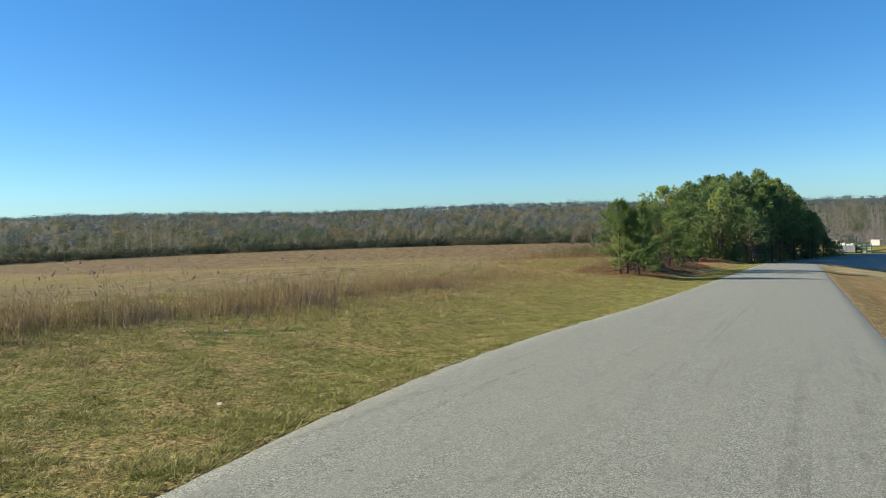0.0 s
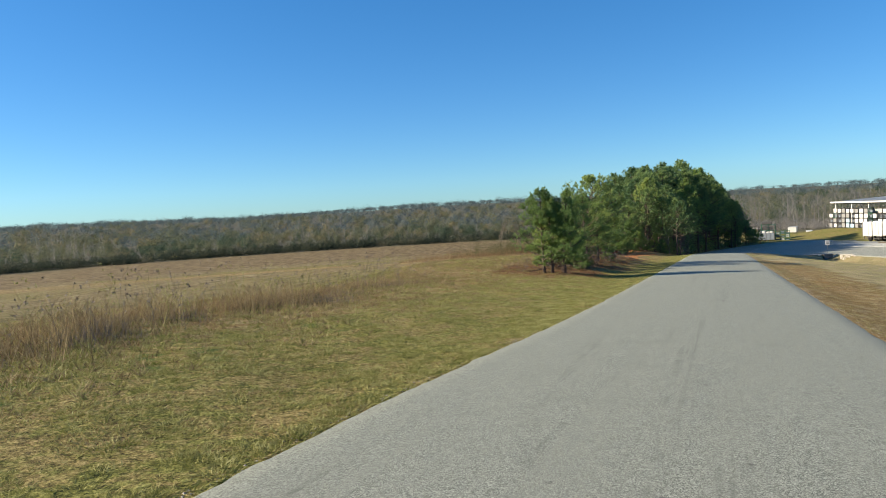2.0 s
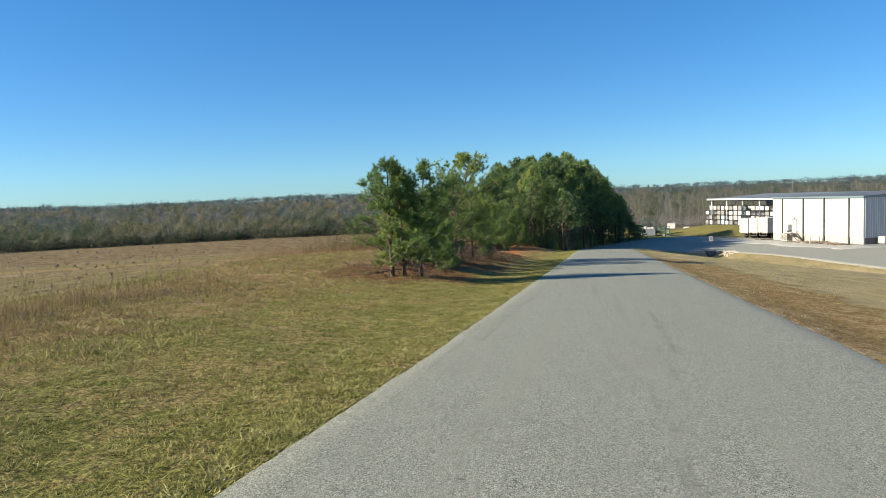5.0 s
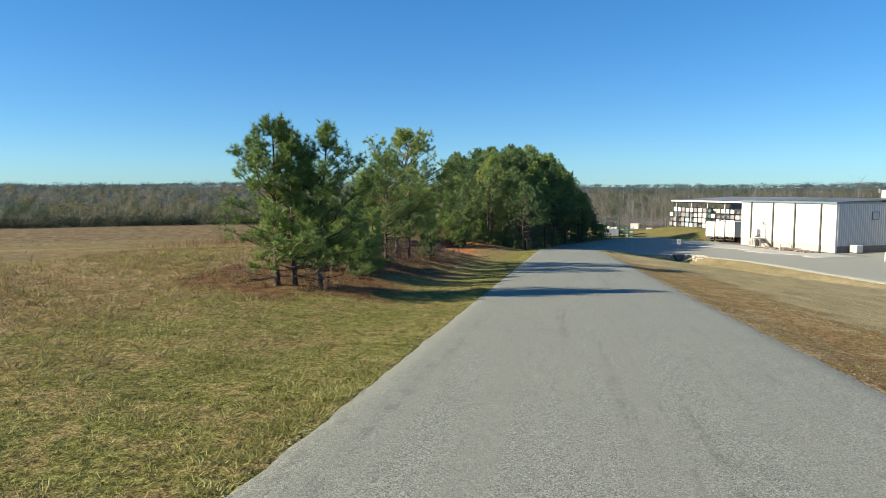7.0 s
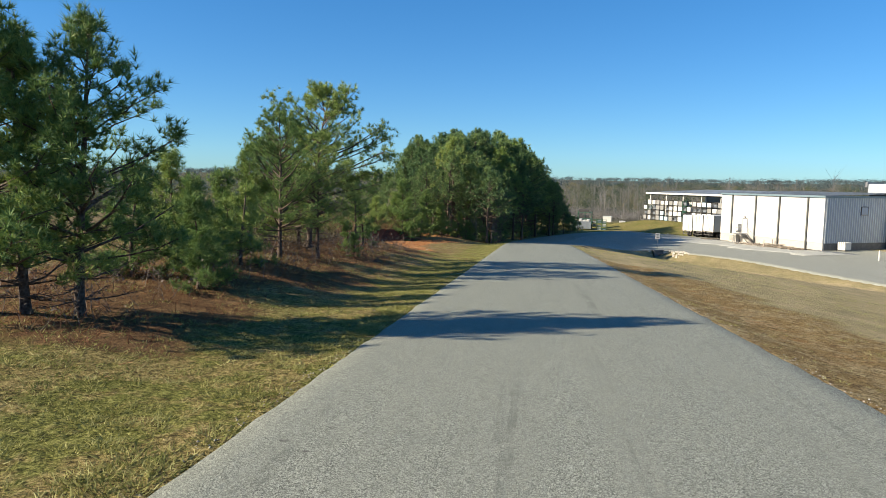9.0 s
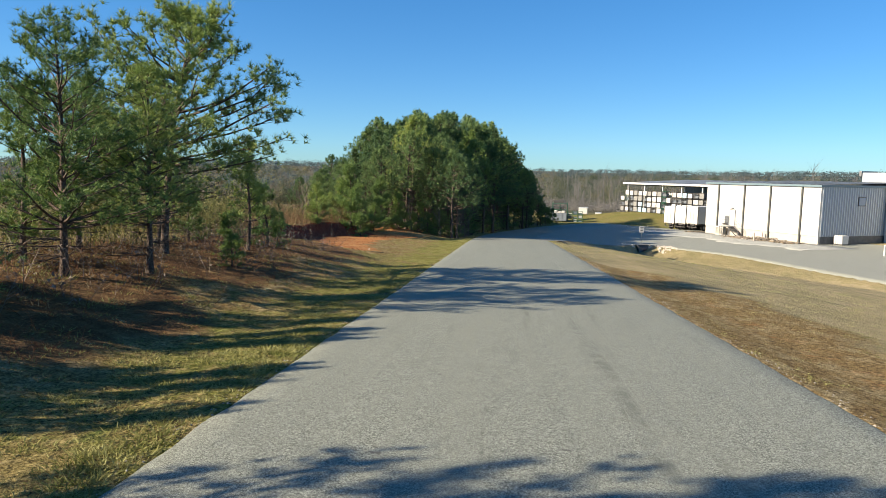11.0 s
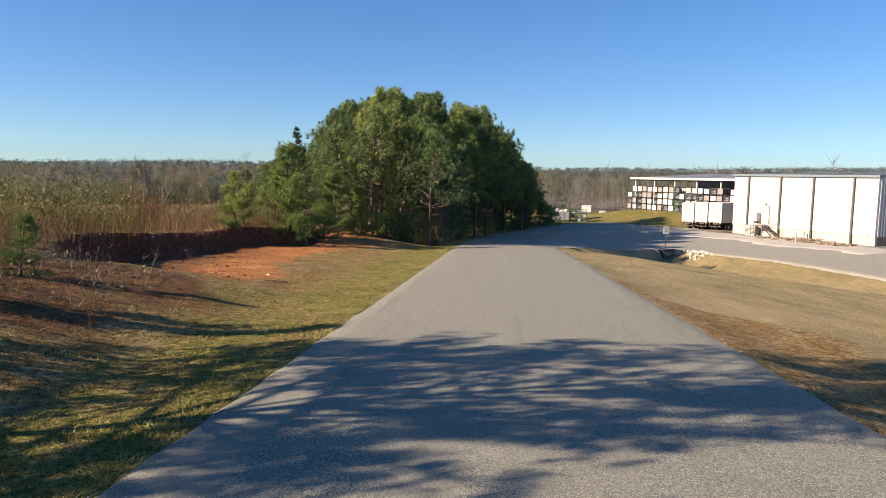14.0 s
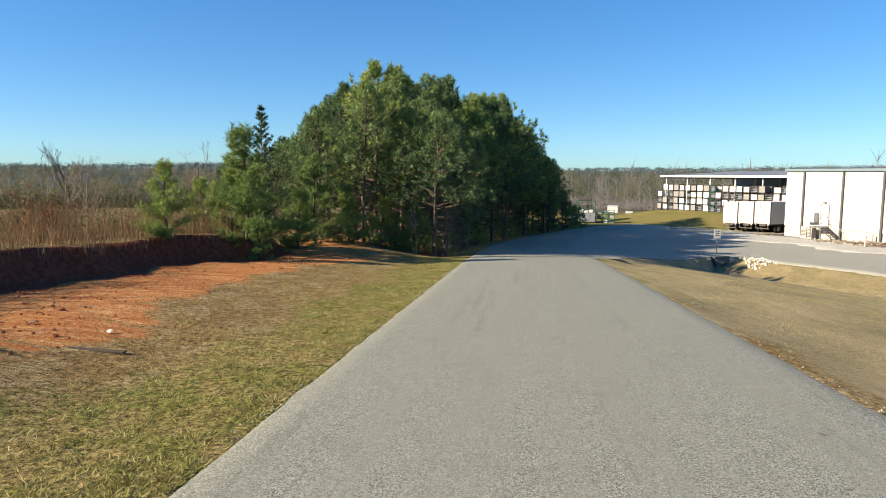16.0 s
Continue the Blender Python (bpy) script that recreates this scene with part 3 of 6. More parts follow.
    dormant = np.maximum(dormant, 0.8 * step(48, 54, y) * (1 - step(70, 78, y)) * step(0.9, 3.2, out + 0.6 * wave(x, y, 0.8, 1.6)))
    dormant = np.maximum(dormant, 0.45 * beyond)
    fresh = 1 - np.clip(1.3 * green * (x < 0), 0, 1)
    return red, green, straw, field * fresh, stubble * fresh, dormant * fresh, wild, top, mown


red, green, straw, fieldm, stub, dorm, wild, shaded_soil, mown = covers(GX.ravel(), GY.ravel())
for title, chans in (("cover", (red, green, straw)), ("land", (fieldm, stub, dorm)), ("rest", (wild, shaded_soil, mown))):
    at = ground.data.color_attributes.new(title, "FLOAT_COLOR", "POINT")
    at.data.foreach_set("color", np.stack([*chans, np.ones_like(red)], -1).astype(np.float32).ravel())

ry = np.concatenate([np.arange(-40, 110, 0.25), np.arange(110, 236, 1.0)])
ru = np.array([0.0, 0.012, 0.06, 0.25, 0.5, 0.75, 0.94, 0.988, 1.0])
RY, RU = np.meshgrid(ry, ru, indexing="ij")
rough_edge = np.random.default_rng(2).normal(size=ry.size)
ragged = -0.035 * np.abs(np.convolve(rough_edge, (0.3, 0.5, 0.3), "same"))[:, None] + 0.02 + 0.0 * RY
bend = np.clip(RY - 122, 0, None) ** 2 * 0.0047
RX = ROAD_L + (ROAD_R - ROAD_L) * RU + ragged * np.where(RU < 0.03, 1, np.where(RU > 0.97, -1, 0)) + bend + left_shift(RY) * (1 - RU) ** 2
RZ = road_z(RY) + 0.05 * (1 - (2 * RU - 1) ** 2) - 0.03 * ((RU == 0) | (RU == 1)) - 0.005
road = tagged(sheet("road", RX, RY, RZ, MAT["road"]), "sun-bleached grey asphalt road with crumbling edges", "road", kind="structure")

yu = np.linspace(0, 1, 25)


def yard_part(yy, right):
    """A stretch of the yard from the road's right side to the given line."""
    YY, YU = np.meshgrid(yy, yu, indexing="ij")
    left = ROAD_R - 0.5 + np.clip(YY - 122, 0, None) ** 2 * 0.0047
    YX = left + (np.maximum(right(YY), left + 2) - left) * YU ** 1.3
    tuck = 0.05 * ((YY == 130) & (YX > 17.2))
    return tagged(sheet("yard_pavement", YX, YY, yard_z(YX, YY) - 0.012 - tuck, MAT["drive"]), "pale grey asphalt yard before the warehouse", "pavement", kind="structure")


yard_part(np.arange(107, 130.1, 0.5), lambda v: np.interp(v, [106, 107.5, 110.5, 116.5, 124.2, 129.2, 130], [3.0, 4.2, 6, 9, 13, 16, 17]))
yard_part(np.concatenate([np.arange(130, 132, 0.5), np.arange(132, 208, 2.0)]), lambda v: 62.0 + 0.0 * v)

ds = np.arange(-10, 130.1, 1.5)
dw = np.array([0, 0.02, 2, 5, 9, 13, 17, 22.0, 30.0])
DS, DW = np.meshgrid(ds, dw, indexing="ij")
DX, DY = drive_edge(DS) + DW * 0.9 + 0.12 * np.sin(DS * 1.7) * (DW < 0.01), DS + DW * 0.44
DZ = np.where(DW == 0, -0.08, 0) + drive_z(DY) * step(4.0, 18, DX) + road_z(DY) * (1 - step(4.0, 18, DX)) - 0.03
driveway = tagged(sheet("driveway", DX, DY, DZ, MAT["drive"]), "pale grey asphalt driveway along the warehouse", "driveway", kind="structure")

# pale gravel apron along the warehouse
au, ad = np.arange(-7, 26.1, 0.75), np.array([0.0, 0.02, 2.5, 5.0, 7.5, 10.0, 10.03])
AU, AD = np.meshgrid(au, ad, indexing="ij")
AD = AD + (1.1 * np.sin(AU * 0.5) + 0.5 * np.sin(AU * 1.9)) * (AD > 6)
AX, AY = 31.19 + 0.454 * AU - 0.891 * AD, 155.19 - 0.891 * AU - 0.454 * AD
tagged(sheet("gravel_apron", AX, AY, yard_z(AX, AY) - 0.03 * ((AU > -8) & ((np.arange(7) == 0) | (np.arange(7) == 6))[None]), MAT["gravel"]), "pale dusty gravel along the warehouse wall", "gravel", kind="structure")


# ---- trees and plants ----
def needle_tufts(centres, axes, rng, per, length, width):
    """Sprays of slim blades round tuft centres: arrays of verts and triangles."""
    n = len(centres)
    c = np.repeat(np.asarray(centres, float), per, 0)
    a = np.repeat(np.asarray(axes, float), per, 0)
    d = rng.normal(size=(n * per, 3))
    d /= np.linalg.norm(d, axis=1, keepdims=True)
    d = d * 0.85 + a * 0.75
    d /= np.linalg.norm(d, axis=1, keepdims=True)
    side = np.cross(d, rng.normal(size=(n * per, 3)))
    side /= np.linalg.norm(side, axis=1, keepdims=True)
    ln = length * rng.uniform(0.6, 1.25, (n * per, 1))
    w = width * rng.uniform(0.7, 1.3, (n * per, 1))
    base = c - d * ln * 0.12
    v = np.stack([base - side * w * 0.5, base + side * w * 0.5, c + d * ln], 1).reshape(-1, 3)
    return v, np.arange(len(v)).reshape(-1, 3)


def pine(seed, height, spread, bare, dense=1.0, lean=0.0, dark=False, fine=True, cone=0.0, full=False, soft=False):
    """A young loblolly pine with its base at the origin: trunk with limbs, and a crown of needle tufts."""
    rng, rnd = np.random.default_rng(seed), random.Random(seed)
    top = empty("pine_tree", Matrix(), "green pine tree with scaly bark and bare lower twigs", "tree")
    verts, faces = [], []
    r0 = 0.012 * height + 0.03
    bendx, bendy = rnd.uniform(-0.3, 0.3) + lean, rnd.uniform(-0.3, 0.3)
    trunk_path = []
    for k in range(13):
        t = k / 12
        trunk_path.append(Vector((bendx * t * t * height * 0.16 + 0.05 * math.sin(5 * t + seed), bendy * t * t * height * 0.16 + 0.05 * math.cos(4 * t + seed), -0.15 + t * (height + 0.15))))
    tube(trunk_path, [r0 * (1.25 if k == 0 else 1) * (1 - 0.93 * (k / 12)) + 0.008 for k in range(13)], 9, verts, faces)

    def trunk_at(t):
        f = t * 12
        k = min(int(f), 11)
        return trunk_path[k].lerp(trunk_path[k + 1], f - k)

    cents, axes = [], []
    whorls = int(height * (2.9 if fine else 2.1) * (0.8 + 0.3 * dense))
    for w in range(whorls):
        t = bare * 0.45 + (0.985 - bare * 0.45) * (w + rnd.random() * 0.6) / whorls
        u = (t - bare) / (1 - bare)
        for b in range(rnd.randint(3, 5)):
            ang = rnd.uniform(0, 2 * math.pi)
            dead = t < bare
            shape = (0.55 + 0.45 * math.sin(math.pi * min(1, max(0.0, u) * 0.62 + 0.34))) * (1 - max(0, u) ** 2.4) ** 0.8 if not dead else rnd.uniform(0.35, 0.7)
            shape = shape * (1 - cone) + cone * (1.05 - max(0, u)) if not dead else shape
            ln = spread * shape * rnd.uniform(0.65, 1.12) + 0.12
            rise = rnd.uniform(0.05, 0.35) + 0.55 * max(0, u) - (0.25 if dead else 0)
            p0 = trunk_at(t)
            dirv = Vector((math.cos(ang), math.sin(ang), rise)).normalized()
            path = [p0]
            for k in range(1, 5):
                f = k / 4
                path.append(p0 + dirv * ln * f + Vector((rnd.uniform(-0.05, 0.05) * ln, rnd.uniform(-0.05, 0.05) * ln, ln * (0.14 * f * f - 0.05 * f))))
            limb = path if fine else path[::2]
            tube(limb, [(0.009 + 0.012 * ln) * (1 - 0.75 * k / (len(limb) - 1)) for k in range(len(limb))], 4 if fine else 3, verts, faces)
            tips = [(path[-1], (path[-1] - path[-2]).normalized())]
            for s in range(int(4 + ln * 7.0) if full else int(2 + ln * 3.0)):
                f = rnd.uniform(0.12 if full else 0.3, 0.95)
                k = min(int(f * 4), 3)
                q = path[k].lerp(path[k + 1], f * 4 - k)
                sd = (dirv + Vector((rnd.uniform(-1.1, 1.1), rnd.uniform(-1.1, 1.1), rnd.uniform(-0.3, 0.8)))).normalized()
                sl = ln * rnd.uniform(0.14, 0.34) * (1.15 - f * 0.5)
                at = len(verts)
                verts.extend((tuple(q), tuple(q + Vector((0.012, 0.008, 0.022))), tuple(q + sd * sl)))
                faces.append((at, at + 1, at + 2))
                tips.append((q + sd * sl, sd))
                if not dead and fine:
                    tips.append((q + sd * sl * 0.55, sd))
            if dead:
                continue
            for p, d in tips:
                for _ in range(2 if fine else 1):
                    cents.append(tuple(p + Vector((rnd.gauss(0, 0.09), rnd.gauss(0, 0.09), rnd.gauss(0.02, 0.07)))))
                    axes.append(tuple((d + Vector((0, 0, 0.55))).normalized()))
            if u > 0.3:
                for p, d in tips[:1 if fine else 2]:
                    for k in range(1, 3):
                        cents.append(tuple(p + Vector((rnd.gauss(0, 0.02), rnd.gauss(0, 0.02), (0.11 if fine else 0.17) * k))))
                        axes.append((0, 0, 1))
    link_mesh("trunk", verts, faces, MAT["bark"], top, True)
    v, f = needle_tufts(cents, axes, rng, *((int(22 * dense), 0.2, 0.0185) if fine else (int(17 * dense), 0.26, 0.042) if soft else (int(10 * dense), 0.36, 0.066)))
    link_mesh("crown", v, f, MAT["needle_dark" if dark else "needle"], top)
    return top


def cedar(seed, height):
    """A narrow red cedar with a pointed top."""
    rng, rnd = np.random.default_rng(seed), random.Random(seed)
    top = empty("cedar_tree", Matrix(), "narrow dark green cedar with a pointed top", "tree")
    verts, faces = [], []
    tube([Vector((0, 0, -0.1 + height * k / 6)) for k in range(7)], [0.07 * (1 - 0.93 * k / 6) for k in range(7)], 7, verts, faces)
    cents, axes = [], []
    for w in range(int(height * 26)):
        t = rnd.uniform(0.06, 1.0)
        ln = (1 - t) ** 0.8 * height * 0.24 * rnd.uniform(0.5, 1.1) + 0.05
        a = rnd.uniform(0, 6.283)
        d = Vector((math.cos(a), math.sin(a), 0.7)).normalized()
        p = Vector((0, 0, t * height))
        tube([p, p + d * ln * 0.6, p + d * ln], [0.014, 0.009, 0.004], 3, verts, faces)
        for f in (0.4, 0.7, 1.0):
            cents.append(tuple(p + d * ln * f))
            axes.append(tuple((d + Vector((0, 0, 0.6))).normalized()))
    link_mesh("trunk", verts, faces, MAT["bark"], top, True)
    v, f = needle_tufts(cents, axes, rng, 13, 0.17, 0.03)
    link_mesh("crown", v, f, MAT["cedar"], top)
    return top


def twiggy(rng, n, place, height, spread, width, splits=3):
    """Bare stems that fork: thin three-cornered slivers, as arrays of verts and triangles."""
    vs = []
    x, y = place
    z = land_z(x, y)
    base = np.stack([x, y, z - 0.05], -1)
    h = height * rng.uniform(0.55, 1.15, n)
    lean = rng.normal(size=(n, 2)) * spread[:, None] if np.ndim(spread) else rng.normal(size=(n, 2)) * spread
    tip = base + np.concatenate([lean * h[:, None], h[:, None]], 1)

    def sliver(a, b, w):
        d = b - a
        s = np.cross(d, rng.normal(size=d.shape))
        s /= np.linalg.norm(s, axis=1, keepdims=True) + 1e-9
        w = np.broadcast_to(np.asarray(w), (len(a),))[:, None]
        return np.stack([a - s * w / 2, a + s * w / 2, b], 1)

    vs.append(sliver(base, tip, width))
    for k in range(splits):
        f = rng.uniform(0.25, 0.9, (n, 1))
        a = base + (tip - base) * f
        d = rng.normal(size=(n, 3)) * [1, 1, 0.4]
        d /= np.linalg.norm(d, axis=1, keepdims=True)
        d[:, 2] = np.abs(d[:, 2]) + 0.55
        b = a + d * (h[:, None] * rng.uniform(0.12, 0.34, (n, 1)))
        vs.append(sliver(a, b, width * 0.6))
    v = np.concatenate(vs).reshape(-1, 3)
    return v, np.arange(len(v)).reshape(-1, 3)


def stuff(name, v, f, material, label, category, smooth=False):
    return tagged(link_mesh(name, v, f, material, smooth=smooth), label, category, kind="stuff")


def leaf_bits(rng, centres, spread, per, size):
    """Small leaf triangles scattered round centres."""
    c = np.repeat(centres, per, 0) + rng.normal(size=(len(centres) * per, 3)) * spread
    a = rng.normal(size=c.shape)
    b = rng.normal(size=c.shape)
    a /= np.linalg.norm(a, axis=1, keepdims=True)
    b /= np.linalg.norm(b, axis=1, keepdims=True)
    s = size * rng.uniform(0.6, 1.4, (len(c), 1))
    v = np.stack([c - a * s * 0.5, c + a * s * 0.5, c + b * s * 0.9], 1).reshape(-1, 3)
    return v, np.arange(len(v)).reshape(-1, 3)


def plant(kinds, x, y, size, turn, lean=0.0, sink=0.0):
    """Sets a copy of one of the built kinds on the ground."""
    m = pose(x, y, at_ground(x, y) - sink, lean, 0, turn)
    ob = copy_thing(kinds, m)
    ob.scale = (size, size, size)
    return ob


SMALL = [pine(3, 5.8, 2.6, 0.15, cone=0.7), pine(8, 5.6, 2.4, 0.17, 0.9, cone=0.6), pine(5, 5.0, 1.5, 0.13, cone=0.7)]
RIM = [pine(24, 8.2, 2.6, 0.34, 1.1, fine=False, cone=0.3, soft=True), pine(25, 8.0, 2.7, 0.36, 1.1, dark=True, fine=False, cone=0.3, soft=True), pine(26, 7.6, 2.5, 0.28, 1.1, fine=False, cone=0.3, soft=True)]
LEAN = [pine(13, 7.2, 3.5, 0.3, 1.15, 1.3, cone=0.15)]
YOUNG = [pine(33, 5.0, 1.8, 0.0, 0.62, cone=0.9, full=True), pine(34, 3.4, 0.9, 0.3, 0.6, cone=0.4)]
TALL = [pine(11, 8.2, 3.3, 0.18, 0.88, cone=0.2), pine(12, 8.0, 3.2, 0.22, 0.84, 0.3, cone=0.2), pine(14, 7.6, 2.3, 0.24, 0.7, -0.2, cone=0.3)]
OLD = [pine(21, 11.5, 3.6, 0.24, 0.95, dark=True, fine=False, cone=0.35), pine(22, 11.0, 3.4, 0.3, 0.95, dark=True, fine=False, cone=0.35), pine(23, 10.5, 3.2, 0.22, 0.95, dark=True, fine=False, cone=0.4)]
BUSHY = [pine(31, 3.6, 1.35, 0.02, 0.62, cone=0.85, full=True), pine(32, 2.4, 0.8, 0.04, 0.8, cone=0.7)]
EDGE = [pine(35, 3.6, 1.35, 0.02, 0.62, dark=True, fine=False, cone=0.8, full=True), pine(36, 2.8, 1.2, 0.02, 0.7, fine=False, cone=0.6, full=True)]
CEDAR = [cedar(41, 6.0)]
for proto in SMALL + LEAN + YOUNG + TALL + RIM + OLD + BUSHY + EDGE + CEDAR:
    proto["group"] = "trees along the road"

GROVE = [  # kind, x, y, size, turn
    (SMALL[0], -9.25, 46.3, 0.86, 20), (SMALL[2], -8.8, 46.6, 0.9, 130), (SMALL[1], -8.15, 47.1, 0.88, 250),
    (BUSHY[0], -8.0, 50.9, 0.6, 40), (BUSHY[0], -9.8, 51.2, 0.75, 170), (BUSHY[0], -8.9, 52.4, 0.68, 80),
    (BUSHY[0], -10.4, 54.0, 0.85, 75), (BUSHY[1], -8.8, 55.0, 0.95, 210), (BUSHY[0], -9.8, 56.2, 0.75, 10),
    (TALL[0], -9.1, 58.8, 0.62, 35), (TALL[1], -8.4, 60.8, 0.58, 100), (LEAN[0], -10.0, 64.4, 0.95, 50), (TALL[2], -11.2, 62.4, 0.6, 280),
    (SMALL[2], -10.6, 59.6, 0.75, 15), (BUSHY[1], -8.0, 64.4, 0.42, 60), (BUSHY[1], -8.7, 66.0, 0.55, 20), (TALL[2], -11.2, 66.4, 0.68, 90),
    (YOUNG[1], -9.0, 68.2, 0.95, 200), (BUSHY[1], -9.2, 70.5, 0.95, 20), (BUSHY[1], -9.7, 73.2, 0.5, 190), (BUSHY[1], -11.6, 69.2, 0.8, 250),
]
CLAY_TREES = [  # young trees above the dug clay
    (BUSHY[0], -12.7, 99.3, 1.42, 40), (BUSHY[0], -13.9, 100.4, 1.0, 110), (CEDAR[0], -13.0, 102.0, 1.12, 0), (BUSHY[0], -14.3, 95.2, 0.82, 250), (BUSHY[0], -11.4, 102.4, 0.8, 140),
    (BUSHY[0], -15.6, 101.0, 0.75, 300), (BUSHY[1], -11.6, 97.9, 0.7, 30), (YOUNG[0], -11.4, 105.0, 0.9, 200), (BUSHY[0], -9.9, 106.4, 0.9, 20), (BUSHY[0], -8.3, 107.6, 0.75, 130), (BUSHY[0], -6.5, 108.2, 0.85, 240), (BUSHY[1], -7.4, 106.9, 0.8, 80), (BUSHY[0], -5.2, 110.4, 0.7, 310),
]
for kind, x, y, size, turn in GROVE + CLAY_TREES:
    plant(kind, x, y, size, turn)

rnd = random.Random(77)
WOOD = []
ROOF_A = ([-26, -15.2, -13.3, -11.85, -10, -7.2, -5.1, -3, -0.6, 1.0, 2.5, 3.2, 3.7], [-4, 0.3, 1.5, 3.4, 4.9, 4.6, 4.2, 3.5, 2.1, 0.6, -1.0, -2.2, -5])
ROOF_B = ([-30, -16.7, -14.8, -9.7, -3.2, 0.3, 2.6, 4.4, 6], [0, 3.2, 3.9, 5.4, 5.1, 2.5, -0.5, -3.5, -6])
OLD_H, TALL_H = (11.5, 11.0, 10.5), (8.2, 8.0, 7.6)


def wood_edge(y):
    """x of the wood's edge along the road, which bends to the right."""
    return -4.0 + max(0.0, y - 122) ** 2 * 0.0047


def edge_in(y):
    return wood_edge(y) - 3.0


for k in range(2400):
    x, y = rnd.uniform(-24, 10), rnd.uniform(106.5, 179)
    edge = wood_edge(y) - 0.8 + 0.9 * min(1.0, max(0.0, (y - 124) / 14)) + 0.6 * min(1.0, max(0.0, (y - 145) / 15))
    if x > edge or x < -9 - (y - 104) * 0.9 or any((x - a) ** 2 + (y - b) ** 2 < (4.6 if y < 116 else 6.6) for a, b in WOOD):
        continue
    WOOD.append((x, y))
for k, (x, y) in enumerate(WOOD):
    # the wood's roof is a dome that sinks towards its ends and its edges
    a16, a9 = (x + 0.5) / (y - 70.3) * 41.7, (x + 0.45) / (y - 36.5) * 75.5
    roof_z = -2.1 + (2.1 + float(np.interp(a16, ROOF_A[0], ROOF_A[1]))) * (y - 70.3) / 41.7
    roof_z = min(roof_z, -0.2 + (0.2 + float(np.interp(a9, ROOF_B[0], ROOF_B[1]))) * (y - 36.5) / 75.5, 9.8)
    roof_z = min(roof_z, -8.9 + 0.515 * (15.6 + 0.5 * max(0.0, y + 0.38 * (15.6 - x) - 127) - x) + 0.3 * max(0.0, -6 - x))   # the edge of the wood is lower
    tall = roof_z - at_ground(x, y)
    inner = y > 117 and x < wood_edge(y) - 5.5
    if tall < 3.2 or inner and y > 134 and k % 3:
        continue
    tall = (tall - 0.75) * rnd.uniform(0.9, 1.08)
    if y < 112 or x > edge_in(y):
        kind, own = (RIM[k % 3], TALL_H[k % 3]) if k % 3 else (OLD[k % 3], OLD_H[k % 3])
    else:
        kind, own = OLD[k % 3], OLD_H[k % 3]
    plant(kind, x, y, tall / own, rnd.uniform(0, 360))
for k in range(38):
    y = 112 + k * 1.75 + rnd.uniform(-0.7, 0.7)
    x = wood_edge(y) - 0.9 - rnd.random() * 2.2
    plant(EDGE[k % 3 == 0], x, y, rnd.uniform(0.75, 1.3), rnd.uniform(0, 360))
for proto in SMALL + LEAN + YOUNG + TALL + RIM + OLD + BUSHY + EDGE + CEDAR:
    for ob in (*proto.children, proto):
        bpy.data.objects.remove(ob)

rng = np.random.default_rng(5)


def scatter(n, x0, x1, y0, y1):
    return rng.uniform(x0, x1, n), rng.uniform(y0, y1, n)


# dead weeds along the field's edge, in uneven clumps
def weed_line(n, off, wide, low, tall, material, width, splits, label, clump, seed):
    x, y = scatter(n, -22, -8.0, -6, 48)
    mid = -13.0 - 0.085 * y + 0.6 * np.sin(y * 0.5) + 0.5 * np.sin(y * 1.7 + seed)
    body = wave(x, y, 0.75, seed) * 0.6 + wave(x, y, 1.9, seed + 1) * 0.5
    keep = rng.random(len(x)) < np.exp(-((x - mid + off) / wide) ** 2) * (1 - step(33, 50, y)) * step(-clump, clump, body)
    x, y, body = x[keep], y[keep], body[keep]
    hgt = (low + (tall - low) * rng.random(len(x)) ** 1.7) * (0.75 + 0.4 * np.clip(body, -0.5, 0.8)) * (1 - 0.5 * step(20, 42, y))
    v, f = twiggy(rng, len(x), (x, y), hgt, 0.28, width, splits)
    stuff("dead_weeds", v, f, material, label, "weeds")


weed_line(120000, 0.6, 1.6, 0.3, 1.3, MAT["dry"], 0.018, 4, "tall dry brown weeds with bare stalks", 1.1, 0.0)
weed_line(42000, -0.7, 1.0, 0.2, 0.65, MAT["twig"], 0.016, 5, "low dark tangle of dead weeds", 0.35, 2.0)
weed_line(15000, 0.2, 1.7, 0.5, 1.3, MAT["broom"], 0.012, 3, "straw-coloured tufts of dead grass among weeds", 0.2, 4.0)
weed_line(12000, -0.4, 1.3, 0.2, 0.6, MAT["shrub"], 0.02, 6, "olive leafy weeds at the field's edge", 0.25, 5.0)
for seed, count, material, size in ((0, 150, "twig", 0.05), (1, 240, "blade", 0.04)):
    y = rng.uniform(2, 44, count)
    x = -13.3 - 0.085 * y + rng.normal(size=count) * 1.3
    v, f = twiggy(rng, count, (x, y), np.full(count, 1.5), 0.2, 0.013, 5)
    heads = v[2::3]
    v2, f2 = leaf_bits(rng, heads[rng.random(len(heads)) < 0.5], 0.025, 5, size)
    stuff("seed_stalks", np.concatenate([v, v2]), np.concatenate([f, f2 + len(v)]), MAT[material], "dark seed heads on thin dry stalks" if seed == 0 else "pale fluffy seed heads on thin stalks", "weeds")

